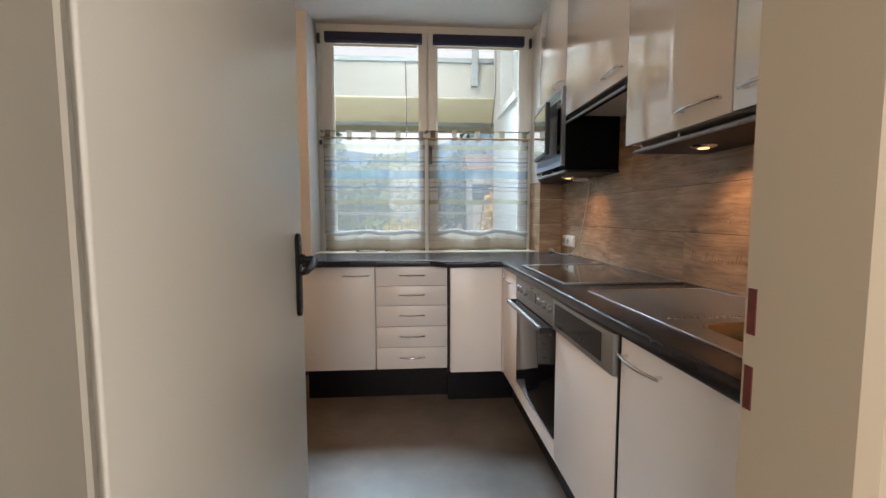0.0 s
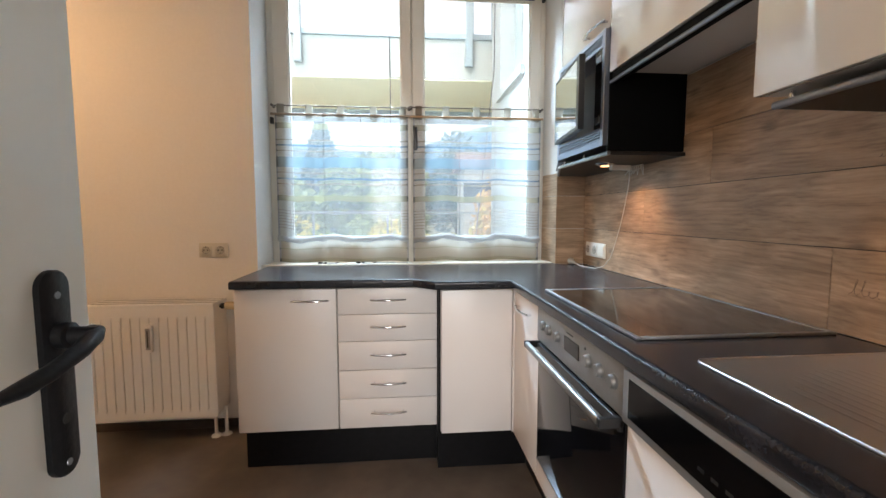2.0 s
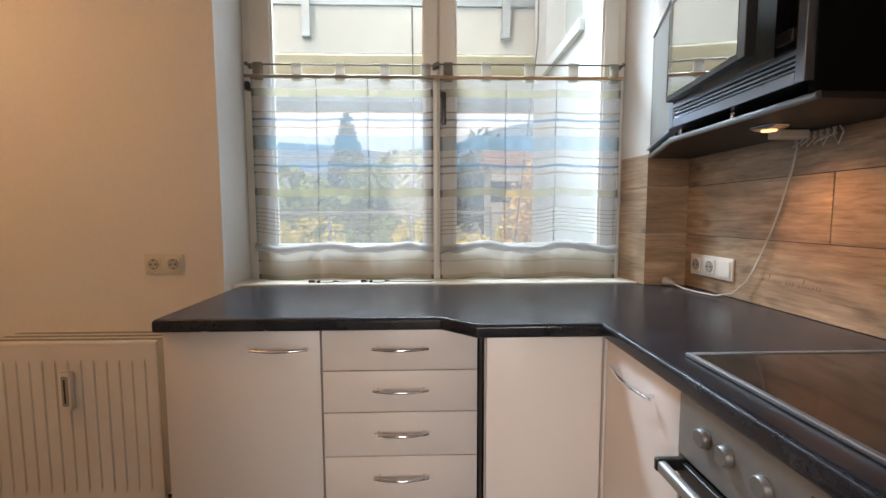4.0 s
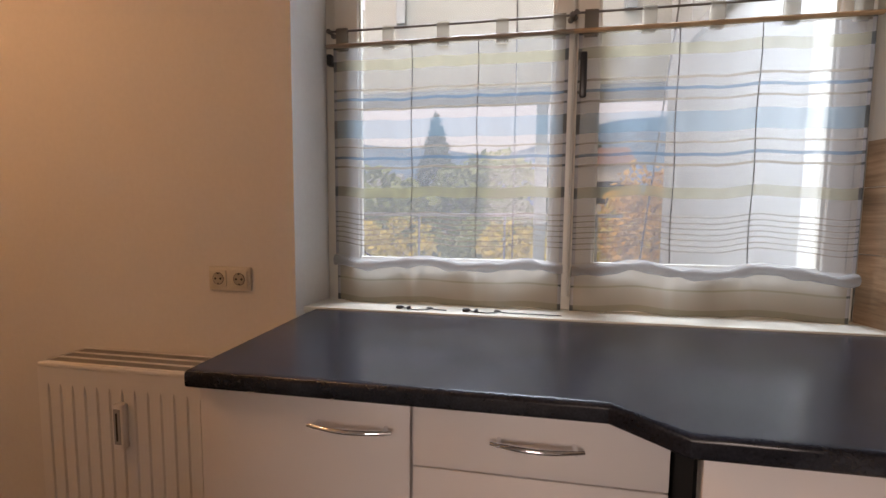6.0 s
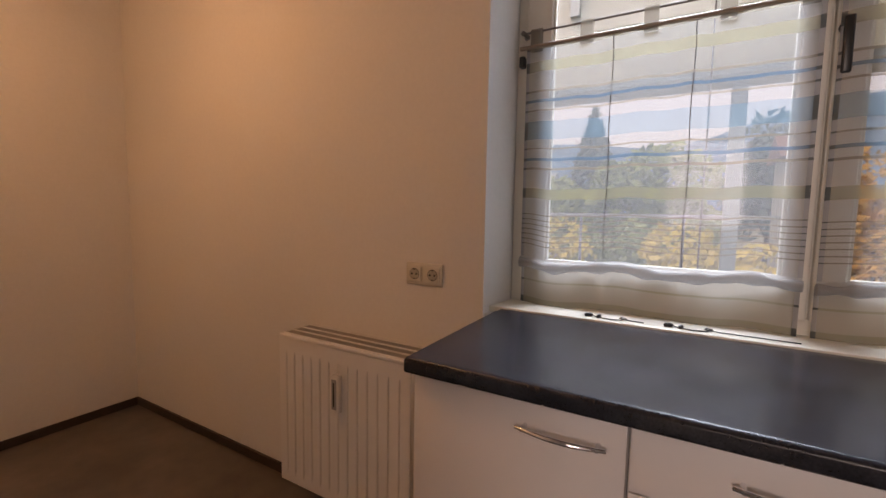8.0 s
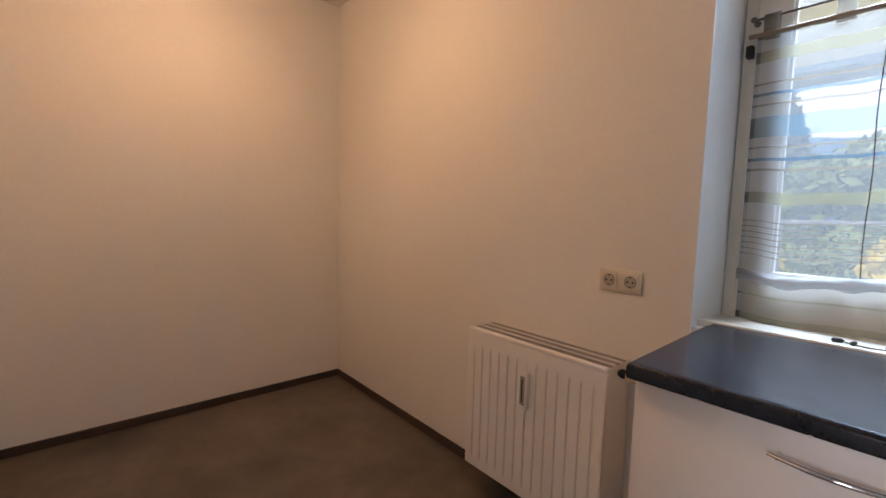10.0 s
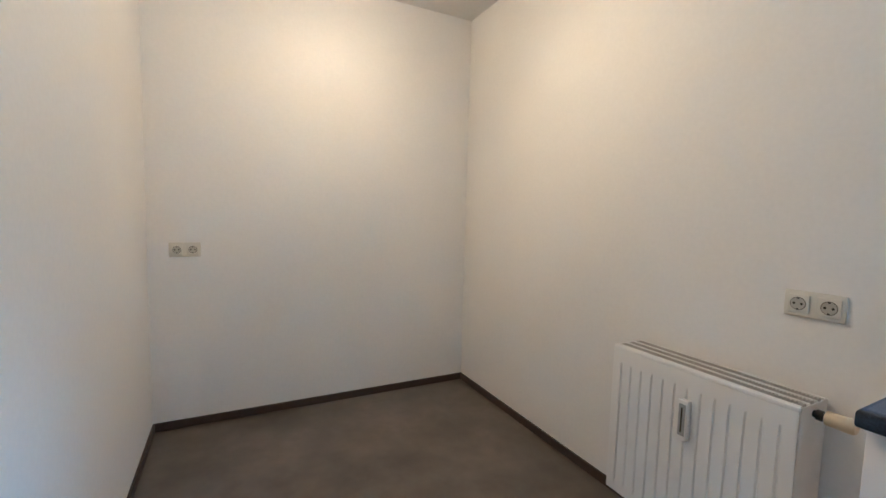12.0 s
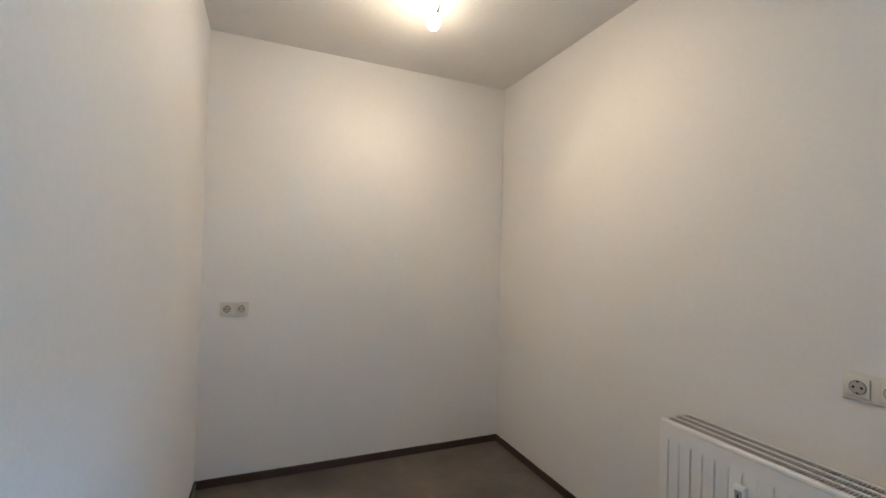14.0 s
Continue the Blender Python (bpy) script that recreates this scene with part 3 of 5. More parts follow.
        b = [bm.verts.new((x + w, y, fz(x, z))) for y, z in pts]
        for k in range(4):
            bm.faces.new((a[k], a[k + 1], b[k + 1], b[k]))
        part("tab_loop", bm, CLOTH["brown"], c, smooth=True)
    part("rod", tube(bmesh.new(), [(x0 - 0.016, 3.283, rod_z), (x1 + 0.012, 3.283, rod_z)], 0.0034, 10), ROD, c, "thin dark rod", smooth=True)
    for x in (x0 - 0.010, x1 + 0.006):
        part("rod_holder", lathe(bmesh.new(), (x, 3.318, rod_z), (0, -1, 0), [(0, 0.009), (0.004, 0.009), (0.006, 0.005), (0.036, 0.005), (0.038, 0.008), (0.044, 0.008)], 10), ROD, c, smooth=True)
    part("header_rail", tube(bmesh.new(), [(x0 - 0.018, 3.276, 1.757), (x1 + 0.012, 3.276, 1.757)], 0.0088, 10, 0.75), header_mat, c, smooth=True)
    for f in folds:
        bm = bmesh.new()
        tube(bm, [(f + 0.002 * math.sin(k * 1.3), fy(f, 1.75 - 0.66 * k / 10) - 0.004, 1.75 - 0.68 * k / 10) for k in range(11)], 0.0014, 6)
        part("cord", bm, CORD, c, "dark pull cord", smooth=True)


half_curtain(-0.216, 0.540, 4, 1.806, HEADER)
half_curtain(0.568, 1.334, 9, 1.812, BAR)
for x, flip in ((0.02, 1), (0.235, 1)):
    bm = bmesh.new()
    lathe(bm, (x, 3.215, 0.912), (1, 0.3, 0), [(0, 0.002), (0.004, 0.006), (0.020, 0.006), (0.026, 0.002)], 10)
    lathe(bm, (x + 0.040, 3.205, 0.912), (0.3, 1, 0), [(0, 0.002), (0.004, 0.0055), (0.016, 0.0055), (0.020, 0.002)], 10)
    pts = [(x + 0.026, 3.223, 0.9095), (x + 0.045, 3.21, 0.9095), (x + 0.075, 3.203, 0.9095), (x + 0.105, 3.213, 0.9095), (x + 0.118, 3.232, 0.911), (x + 0.104, 3.238, 0.912), (x + 0.098, 3.224, 0.912), (x + 0.13, 3.218, 0.9095), (x + (0.165 if x < 0.1 else 0.30), 3.214, 0.9095)]
    tube(bm, pts, 0.0016, 6)
    part("blind_cord", bm, BLACK, None, "black cord end with knob lying on the cream sill", smooth=True, category="cord")

# ---- base units ----
FY, FX = 2.665, 1.000          # faces of the fronts: window run, wall run
LO, HI = 0.203, 0.858


def front_y(parent, name, x0, x1, z0, z1, y=FY, label=""):
    return part(name, box(bmesh.new(), x0 + 0.0015, x1 - 0.0015, y, y + 0.018, z0 + 0.0015, z1 - 0.0015, 0.0018, 2), CABINET, parent, label, smooth=True)


def front_x(parent, name, y0, y1, z0, z1, x=FX, mat=CABINET, label=""):
    return part(name, box(bmesh.new(), x, x + 0.018, y0 + 0.0015, y1 - 0.0015, z0 + 0.0015, z1 - 0.0015, 0.0018, 2), mat, parent, label, smooth=True)


def carcass(parent, x0, x1, y0, y1, z0, z1, mat=CARCASS):
    part("body", box(bmesh.new(), x0, x1, y0, y1, z0, z1, 0.001, 1), mat, parent)


c = thing("base_cabinet", "white base cabinet with one door beside the radiator", "kitchen cabinet", (-0.014, 2.9, LO))
carcass(c, -0.236, 0.208, FY + 0.0185, 3.14, LO, 0.8615, CABINET)
d = front_y(c, "door", -0.236, 0.2085, LO, HI)
bow_handle(d, (0.010, FY, 0.806), (0.176, FY, 0.806), (0, -1, 0))

c = thing("drawer_cabinet", "white base cabinet with five drawers below the window", "kitchen cabinet", (0.437, 2.9, LO))
carcass(c, 0.210, 0.660, FY + 0.0185, 3.14, LO, 0.8615)
cuts = [LO, 0.343, 0.478, 0.612, 0.737, HI]
for z0, z1 in zip(cuts, cuts[1:]):
    d = front_y(c, "drawer", 0.2115, 0.662, z0, z1)
    zc = (z0 + z1) / 2 + 0.008
    bow_handle(d, (0.358, FY, zc), (0.518, FY, zc), (0, -1, 0))
part("end_panel", box(bmesh.new(), 0.664, 0.6695, 2.585, 2.70, LO, 0.8615), PANEL_BLACK, c, "black side strip at the step")

c = thing("corner_cabinet", "white corner base cabinet with a plain door", "kitchen cabinet", (1.1, 2.9, LO))
carcass(c, 0.672, 1.565, 2.60, 3.14, LO, 0.8615)
front_y(c, "door", 0.674, 0.994, LO, HI, 2.580)
part("corner_post", box(bmesh.new(), 0.9955, 1.017, 2.5705, 2.5985, LO, HI), CABINET, c)

c = thing("narrow_cabinet", "narrow white base cabinet beside the oven", "kitchen cabinet", (1.28, 2.4, LO))
carcass(c, 1.0185, 1.565, 2.232, 2.566, LO, 0.8615)
d = front_x(c, "door", 2.232, 2.568, LO, HI)
bow_handle(d, (FX, 2.312, 0.800), (FX, 2.508, 0.800), (-1, 0, 0))

c = thing("sink_cabinet", "white base cabinet below the sink", "kitchen cabinet", (1.28, 0.8, LO))
part("body", box(bmesh.new(), 1.0185, 1.565, 0.512, 1.104, LO, 0.70), CARCASS, c)
d = front_x(c, "door", 0.512, 1.106, LO, HI)
bow_handle(d, (FX, 0.905, 0.814), (FX, 1.088, 0.814), (-1, 0, 0))

oven = thing("oven", "built-in steel and black glass oven", "oven", (1.28, 1.92, LO))
carcass(oven, 1.0185, 1.56, 1.620, 2.226, LO, 0.8615, PANEL_BLACK)
part("base_panel", box(bmesh.new(), FX, FX + 0.0175, 1.619, 2.228, LO, 0.283, 0.0015), CABINET, oven, "white strip below the oven")
panel = part("control_panel", box(bmesh.new(), 0.992, FX + 0.0175, 1.618, 2.226, 0.738, 0.858, 0.004, 3), SATIN, oven, "brushed steel control panel", smooth=True)
for y in (2.150, 2.096, 2.020, 1.800, 1.734, 1.666):
    bm = bmesh.new()
    lathe(bm, (0.992, y, 0.806), (-1, 0, 0), [(0, 0.0185), (0.002, 0.0185), (0.003, 0.0165), (0.011, 0.0155), (0.013, 0.0135)], 22)
    part("knob", bm, KNOB, panel, "round steel knob", smooth=True)
part("display", box(bmesh.new(), 0.9895, 0.9925, 1.860, 1.965, 0.784, 0.828, 0.001, 1), BLACK_GLASS, panel, "dark display")
part("indicator", lathe(bmesh.new(), (0.992, 1.822, 0.832), (-1, 0, 0), [(0, 0.004), (0.002, 0.004)], 10), BLACK, panel)
bm = bmesh.new()
for k in range(6):
    box(bm, 0.9905, 0.9925, 1.905 + k * 0.008, 1.910 + k * 0.008, 0.8385, 0.8425)
part("lettering", bm, BLACK, panel, "illegible maker's mark")
d = part("door", box(bmesh.new(), 0.997, FX + 0.0175, 1.620, 2.224, 0.287, 0.733, 0.003, 2), BLACK_GLASS, oven, "black glass oven door", smooth=True)
part("door_edge", box(bmesh.new(), 0.9955, 0.9975, 1.621, 2.223, 0.2875, 0.2925), ALU, d)
part("top_rail", box(bmesh.new(), 0.985, 0.9965, 1.624, 2.220, 0.706, 0.732, 0.002), BLACK, d, "black rail along the top of the door")
h = part("handle", box(bmesh.new(), 0.938, 0.956, 1.640, 2.200, 0.716, 0.738, 0.006, 3), STEEL, d, "flat brushed steel bar handle", smooth=True)
for y in (1.634, 2.196):
    part("handle_end", box(bmesh.new(), 0.939, 0.9965, y - 0.010 if y < 2 else y + 0.0045, y + 0.0055 if y < 2 else y + 0.016, 0.7145, 0.7385, 0.003), BLACK, d, "black handle bracket")

dw = thing("dishwasher", "built-in dishwasher with white front and steel control panel", "dishwasher", (1.28, 1.36, LO))
carcass(dw, 1.0185, 1.56, 1.110, 1.616, LO, 0.8615, PANEL_BLACK)
front_x(dw, "door", 1.117, 1.617, LO, 0.736, label="white dishwasher door front")
panel = part("control_panel", box(bmesh.new(), 0.986, FX + 0.0175, 1.122, 1.616, 0.7385, 0.857, 0.003, 2), SATIN, dw, "steel dishwasher panel", smooth=True)
part("display", box(bmesh.new(), 0.9840, 0.9865, 1.192, 1.590, 0.757, 0.842, 0.001, 1), DISPLAY, panel, "long black display strip")
for i in range(4):
    part("button", box(bmesh.new(), 0.9830, 0.9842, 1.27 + i * 0.03, 1.285 + i * 0.03, 0.778, 0.784), BLACK, panel)
part("recess_line", box(bmesh.new(), 0.9985, 1.018, 1.109, 1.1165, LO, 0.8615), BLACK, dw, "dark gap beside the dishwasher")

part("plinth", box(bmesh.new(), -0.228, 0.664, 2.735, 2.751, 0, 0.198), PLINTH, None, "glossy black plinth below the cabinets", "structure")
part("plinth", box(bmesh.new(), -0.228, -0.212, 2.751, 3.135, 0, 0.198), PLINTH, None, "glossy black plinth below the cabinets", "structure")
part("plinth", box(bmesh.new(), 0.664, 1.10, 2.650, 2.666, 0, 0.200), PLINTH, None, "glossy black plinth below the cabinets", "structure")
part("plinth", box(bmesh.new(), 0.664, 0.680, 2.666, 2.735, 0, 0.200), PLINTH, None, "glossy black plinth below the cabinets", "structure")
part("plinth", box(bmesh.new(), 1.084, 1.100, 0.512, 2.650, 0, 0.200), PLINTH, None, "glossy black plinth below the cabinets", "structure")

# ---- worktop ----
BOWL = rounded(1.150, 1.420, 0.720, 1.055, 0.06)
front = [(-0.252, 3.147), (-0.244, 2.637), (0.552, 2.637), (0.645, 2.552), (0.978, 2.552), (0.984, 0.508)]


def inset_line(line, d):
    """The line moved to its left by d, with mitred corners."""
    ns = []
    for (x0, y0), (x1, y1) in zip(line, line[1:]):
        ns.append(Vector((y0 - y1, x1 - x0)).normalized())
    out = []
    for q, (x, y) in enumerate(line):
        a, b = ns[max(0, q - 1)], ns[min(len(ns) - 1, q)]
        m = (a + b) / (1 + a.dot(b)) * d
        out.append((x + m.x, y + m.y))
    return out


worktop = thing("worktop", "anthracite laminate worktop with rounded edge, slightly worn", "worktop", (0.5, 2.9, 0.863))
bm = bmesh.new()
slab_with_holes(bm, inset_line(front, 0.012) + [(1.565, 0.508), (1.565, 3.147), (1.399, 3.147), (1.394, 3.186), (-0.240, 3.186)], [BOWL[::-1]], 0.863, 0.9005)
part("slab", bm, WORKTOP, worktop)
bm = bmesh.new()
rows = [[bm.verts.new((x, y, z)) for x, y in inset_line(front, d)] for d, z in ((0.0125, 0.9005), (0.0085, 0.9003), (0.0050, 0.8990), (0.0022, 0.8965), (0.0006, 0.8930), (0, 0.889), (0, 0.870), (0.001, 0.866), (0.004, 0.8635), (0.0125, 0.863))]
for p, q in zip(rows, rows[1:]):
    for k in range(len(p) - 1):
        bm.faces.new((p[k], q[k], q[k + 1], p[k + 1]))
bmesh.ops.recalc_face_normals(bm, faces=bm.faces[:])
part("rounded_edge", bm, WORKTOP, worktop, "rounded front edge with small chips", smooth=True)
for x, w in ((-0.107, 0.006), (-0.096, 0.003), (0.063, 0.005), (0.41, 0.003)):
    part("chip", box(bmesh.new(), x, x + w, 2.6355, 2.640, 0.8635, 0.8665), CARCASS, worktop, "pale chip in the edge")

hob = thing("hob", "black glass ceramic hob with steel frame set in the worktop", "hob", (1.29, 1.977, 0.900))
X0, X1, Y0, Y1 = 1.040, 1.543, 1.662, 2.292
part("glass_plate", box(bmesh.new(), X0 + 0.012, X1 - 0.012, Y0 + 0.010, Y1 - 0.010, 0.9010, 0.9065, 0.001, 1), CERAN, hob, "black glass ceramic plate")
for a in ((X0, X0 + 0.0125, Y0, Y1), (X1 - 0.0125, X1, Y0, Y1), (X0 + 0.0125, X1 - 0.0125, Y0, Y0 + 0.0105), (X0 + 0.0125, X1 - 0.0125, Y1 - 0.0105, Y1)):
    part("frame_strip", box(bmesh.new(), *a, 0.9008, 0.9085, 0.002, 2), STEEL, hob, smooth=True)

sink = thing("sink", "steel inset sink with ribbed drainer and bowl", "sink", (1.30, 1.09, 0.900))
bm = bmesh.new()
slab_with_holes(bm, rounded(1.080, 1.540, 0.660, 1.528, 0.02, 3), [rounded(1.155, 1.415, 0.725, 1.050, 0.056)[::-1]], 0.9010, 0.9035)
part("sheet", bm, SINK_STEEL, sink, "stainless steel sink top")
bm = bmesh.new()
loop = rounded(1.083, 1.537, 0.663, 1.525, 0.018, 3)
rs = [ring(bm, Vector((0, 0, 0)), Vector((1, 0, 0)), Vector((0, 1, 0)), 0.0, 0.0, 6) for _ in loop]
for k, (x, y) in enumerate(loop):
    ax, ay = loop[(k + 1) % len(loop)][0] - loop[k - 1][0], loop[(k + 1) % len(loop)][1] - loop[k - 1][1]
    d = Vector((ay, -ax, 0)).normalized()
    for q, v in enumerate(rs[k]):
        an = 2 * math.pi * q / 6
        v.co = Vector((x, y, 0.9035)) + d * (0.0032 * math.cos(an)) + Vector((0, 0, 0.0022 * math.sin(an)))
skin(bm, rs + [rs[0]], False)
part("rim", bm, SINK_STEEL, sink, "raised bright rim", smooth=True)
bm = bmesh.new()
for i in range(17):
    x = 1.140 + i * 0.0205
    y1 = 1.470 - 0.0012 * (i - 8) ** 2
    tube(bm, [(x, 1.135, 0.9025), (x, 1.16, 0.9036), (x, y1 - 0.03, 0.9036), (x, y1, 0.9025)], 0.0042, 8, 0.15)
part("ribs", bm, SINK_STEEL, sink, "ribs of the drainer", smooth=True)
bm = bmesh.new()
for i in range(15):
    lathe(bm, (1.125 + i * 0.0195, 1.097, 0.903), (0, 0, 1), [(0, 0.0064), (0.0028, 0.0054), (0.0045, 0.002)], 8)
part("overflow_bumps", bm, CHROME, sink, "row of small raised bumps", smooth=True)
bm = bmesh.new()
loops = []
for z, g in ((0.9032, 0.0), (0.898, 0.004), (0.86, 0.008), (0.775, 0.014), (0.755, 0.022), (0.748, 0.04)):
    loops.append([bm.verts.new((x, y, z)) for x, y in rounded(1.155 + g, 1.415 - g, 0.725 + g, 1.050 - g, 0.056)])
for a, b in zip(loops, loops[1:]):
    for i in range(len(a)):
        bm.faces.new((a[i], a[(i + 1) % len(a)], b[(i + 1) % len(a)], b[i]))
bm.faces.new(loops[-1])
part("bowl", bm, BOWL_TINT, sink, "deep steel bowl with warm reflections in its tint", smooth=True)
part("drain", lathe(bmesh.new(), (1.285, 0.885, 0.7485), (0, 0, 1), [(0, 0.036), (0.002, 0.034), (0.001, 0.02)], 20), CHROME, sink, smooth=True)

tap = thing("kitchen_tap", "chrome single-lever mixer tap at the back of the sink", "tap", (1.455, 1.088, 0.9036))
part("body", lathe(bmesh.new(), (1.455, 1.088, 0.9036), (0, 0, 1), [(0, 0.027), (0.004, 0.027), (0.008, 0.0235), (0.060, 0.0225), (0.075, 0.0235), (0.078, 0.021), (0.084, 0.0235), (0.100, 0.0225), (0.107, 0.015), (0.109, 0.004)], 26), CHROME, tap, smooth=True)
part("lever", tube(bmesh.new(), [(1.455, 1.088, 1.004), (1.440, 1.108, 1.010), (1.424, 1.132, 1.014), (1.415, 1.148, 1.012)], [0.011, 0.008, 0.006, 0.006], 12, 0.5), CHROME, tap, smooth=True)
part("spout", tube(bmesh.new(), [(1.452, 1.075, 0.945), (1.42, 1.02, 0.962), (1.38, 0.95, 0.985), (1.345, 0.89, 1.000), (1.333, 0.872, 0.998), (1.330, 0.866, 0.984)], [0.013, 0.0115, 0.0105, 0.0105, 0.011, 0.0115], 16), CHROME, tap, smooth=True)

# ---- wall units ----
UX, UTOP = 1.262, 2.430


def wall_unit(label, y0, y1, z0, hy0, hy1, hz):
    u = thing("wall_cabinet", label, "kitchen cabinet", (1.42, (y0 + y1) / 2, z0), "wall cabinets")
    part("body", box(bmesh.new(), UX + 0.0185, 1.566, y0 + 0.001, y1 - 0.001, z0 + 0.004, UTOP - 0.002, 0.001, 1), CARCASS, u)
    d = front_x(u, "door", y0, y1, z0, UTOP, UX, GLOSS, "glossy ivory door")
    bow_handle(d, (UX, hy0, hz), (UX, hy1, hz), (-1, 0, 0))
    return u


wall_unit("glossy ivory wall cabinet above the sink", 0.510, 1.086, 1.437, 0.875, 1.052, 1.486)
wall_unit("glossy ivory wall cabinet between hob and sink", 1.089, 1.630, 1.437, 1.112, 1.300, 1.486)
hoodcab = wall_unit("short glossy ivory wall cabinet above the hob", 1.634, 2.282, 1.702, 1.622 + 0.03, 1.830, 1.750)
part("lower_rail", box(bmesh.new(), 1.272, 1.300, 1.634, 2.282, 1.668, 1.7015, 0.002), PANEL_BLACK, hoodcab, "black strip below the door")
part("light_bar", tube(bmesh.new(), [(1.266, 1.640, 1.668), (1.266, 2.276, 1.668)], 0.0065, 12), ALU, hoodcab, "grey metal bar", smooth=True)
mwcab = wall_unit("short glossy ivory wall cabinet above the microwave", 2.286, 2.752, 1.867, 2.293, 2.475, 1.893)
part("angled_side", prism(bmesh.new(), [(1.2615, 2.753), (1.280, 2.753), (1.410, 3.146), (1.393, 3.146)], 1.870, UTOP), GLOSS, mwcab, "slanting glossy end panel")
part("filler_panel", prism(bmesh.new(), [(1.2715, 2.753), (1.285, 2.753), (1.412, 3.146), (1.399, 3.146)], 1.445, 1.867), FILLER, mwcab, "slanting grey-beige filler panel, darkened for shade, beside the microwave")
part("filler_edge", prism(bmesh.new(), [(1.2500, 2.753), (1.275, 2.753), (1.402, 3.146), (1.385, 3.146)], 1.437, 1.4445), ALU, mwcab)

mw = thing("microwave", "built-in steel microwave with its mirrored door slightly open", "microwave", (1.40, 2.53, 1.440))
part("case", box(bmesh.new(), 1.340, 1.56, 2.300, 2.745, 1.446, 1.860), BLACK, mw)
part("side_panel", box(bmesh.new(), 1.266, 1.564, 2.2835, 2.2985, 1.424, 1.866), PANEL_BLACK, mw, "black side panel")
M0, M1 = 2.288, 2.750
bm = bmesh.new()
for a in ((M0, M0 + 0.022, 1.444, 1.862), (M1 - 0.022, M1, 1.444, 1.862), (M0 + 0.022, M1 - 0.022, 1.500, 1.512), (M0 + 0.022, M1 - 0.022, 1.800, 1.812), (M0 + 0.022, M1 - 0.022, 1.444, 1.468), (M0 + 0.022, M1 - 0.022, 1.844, 1.862)):
    box(bm, 1.246, 1.341, a[0], a[1], a[2], a[3], 0.0015, 1)
part("frame", bm, DARKSTEEL, mw, "dark brushed steel frame")
part("vent_back", box(bmesh.new(), 1.262, 1.341, M0 + 0.022, M1 - 0.022, 1.4685, 1.4995), BLACK, mw)
part("vent_back", box(bmesh.new(), 1.262, 1.341, M0 + 0.022, M1 - 0.022, 1.8125, 1.8435), BLACK, mw)
for z in (1.470, 1.480, 1.490, 1.815, 1.825, 1.835):
    part("vent_slat", box(bmesh.new(), 1.2485, 1.262, M0 + 0.022, M1 - 0.022, z, z + 0.0055, 0.001, 1), DARKSTEEL, mw)
part("cavity_floor", box(bmesh.new(), 1.252, 1.340, 2.368, M1 - 0.0225, 1.5125, 1.518), CAVITY, mw, "grey floor of the open cavity")
part("cavity_wall", box(bmesh.new(), 1.331, 1.3398, 2.368, M1 - 0.0225, 1.5185, 1.799), CAVITY, mw, "grey-beige cavity wall")
part("turntable", lathe(bmesh.new(), (1.300, 2.52, 1.5185), (0, 0, 1), [(0, 0.035), (0.004, 0.038)], 20), RAD_DARK, mw, smooth=True)
part("control_panel", box(bmesh.new(), 1.2475, 1.3395, 2.311, 2.367, 1.513, 1.799, 0.002), BLACK_GLASS, mw, "black control panel")
part("release_button", box(bmesh.new(), 1.2435, 1.248, 2.318, 2.360, 1.530, 1.556, 0.002), BLACK, mw)
part("timer_display", box(bmesh.new(), 1.2460, 1.248, 2.318, 2.360, 1.755, 1.780, 0.001), ALU, mw)
turn = Matrix.Translation((1.247, 2.727, 0)) @ Matrix.Rotation(radians(-6.5), 4, "Z") @ Matrix.Translation((-1.247, -2.727, 0))
bm = bmesh.new()
for a in ((2.357, 2.384, 1.516, 1.797), (2.716, 2.727, 1.516, 1.797), (2.384, 2.716, 1.516, 1.530), (2.384, 2.716, 1.783, 1.797)):
    box(bm, 1.223, 1.246, a[0], a[1], a[2], a[3], 0.0015, 1)
bm.transform(turn)
d = part("door", bm, BLACK, mw, "black framed door standing ajar")
bm = bmesh.new()
box(bm, 1.2225, 1.242, 2.3845, 2.7155, 1.5305, 1.7825)
bm.transform(turn)
MIRROR = material("mirrored_door_glass", (0.62, 0.64, 0.66), 0.03, 1.0)
part("door_glass", bm, MIRROR, d, "mirrored glass of the microwave door")

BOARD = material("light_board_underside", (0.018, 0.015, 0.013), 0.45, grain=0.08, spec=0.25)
lb = thing("light_board", "slim grey light board below the wall cabinets with halogen spot", "light", (1.43, 1.1, 1.405), "light boards")
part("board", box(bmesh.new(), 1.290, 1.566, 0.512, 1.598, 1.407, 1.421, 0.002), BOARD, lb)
part("front_rail", tube(bmesh.new(), [(1.287, 0.512, 1.414), (1.287, 1.600, 1.414)], 0.008, 12), ALU, lb, "grey metal front rail", smooth=True)
for y in (0.70, 0.98, 1.05, 1.36, 1.575):
    part("stand_off", lathe(bmesh.new(), (1.302, y, 1.4205), (0, 0, 1), [(0, 0.006), (0.0175, 0.006)], 12), CHROME, lb, smooth=True)
lb2 = thing("light_board", "slim grey light board below the microwave bending towards the window", "light", (1.43, 2.6, 1.405), "light boards")
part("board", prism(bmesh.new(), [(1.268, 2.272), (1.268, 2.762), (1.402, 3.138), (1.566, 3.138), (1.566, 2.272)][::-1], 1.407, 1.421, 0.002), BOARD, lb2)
part("front_rail", tube(bmesh.new(), [(1.265, 2.272, 1.414), (1.265, 2.764, 1.414), (1.399, 3.140, 1.414)], 0.008, 12), ALU, lb2, "grey metal front rail", smooth=True)
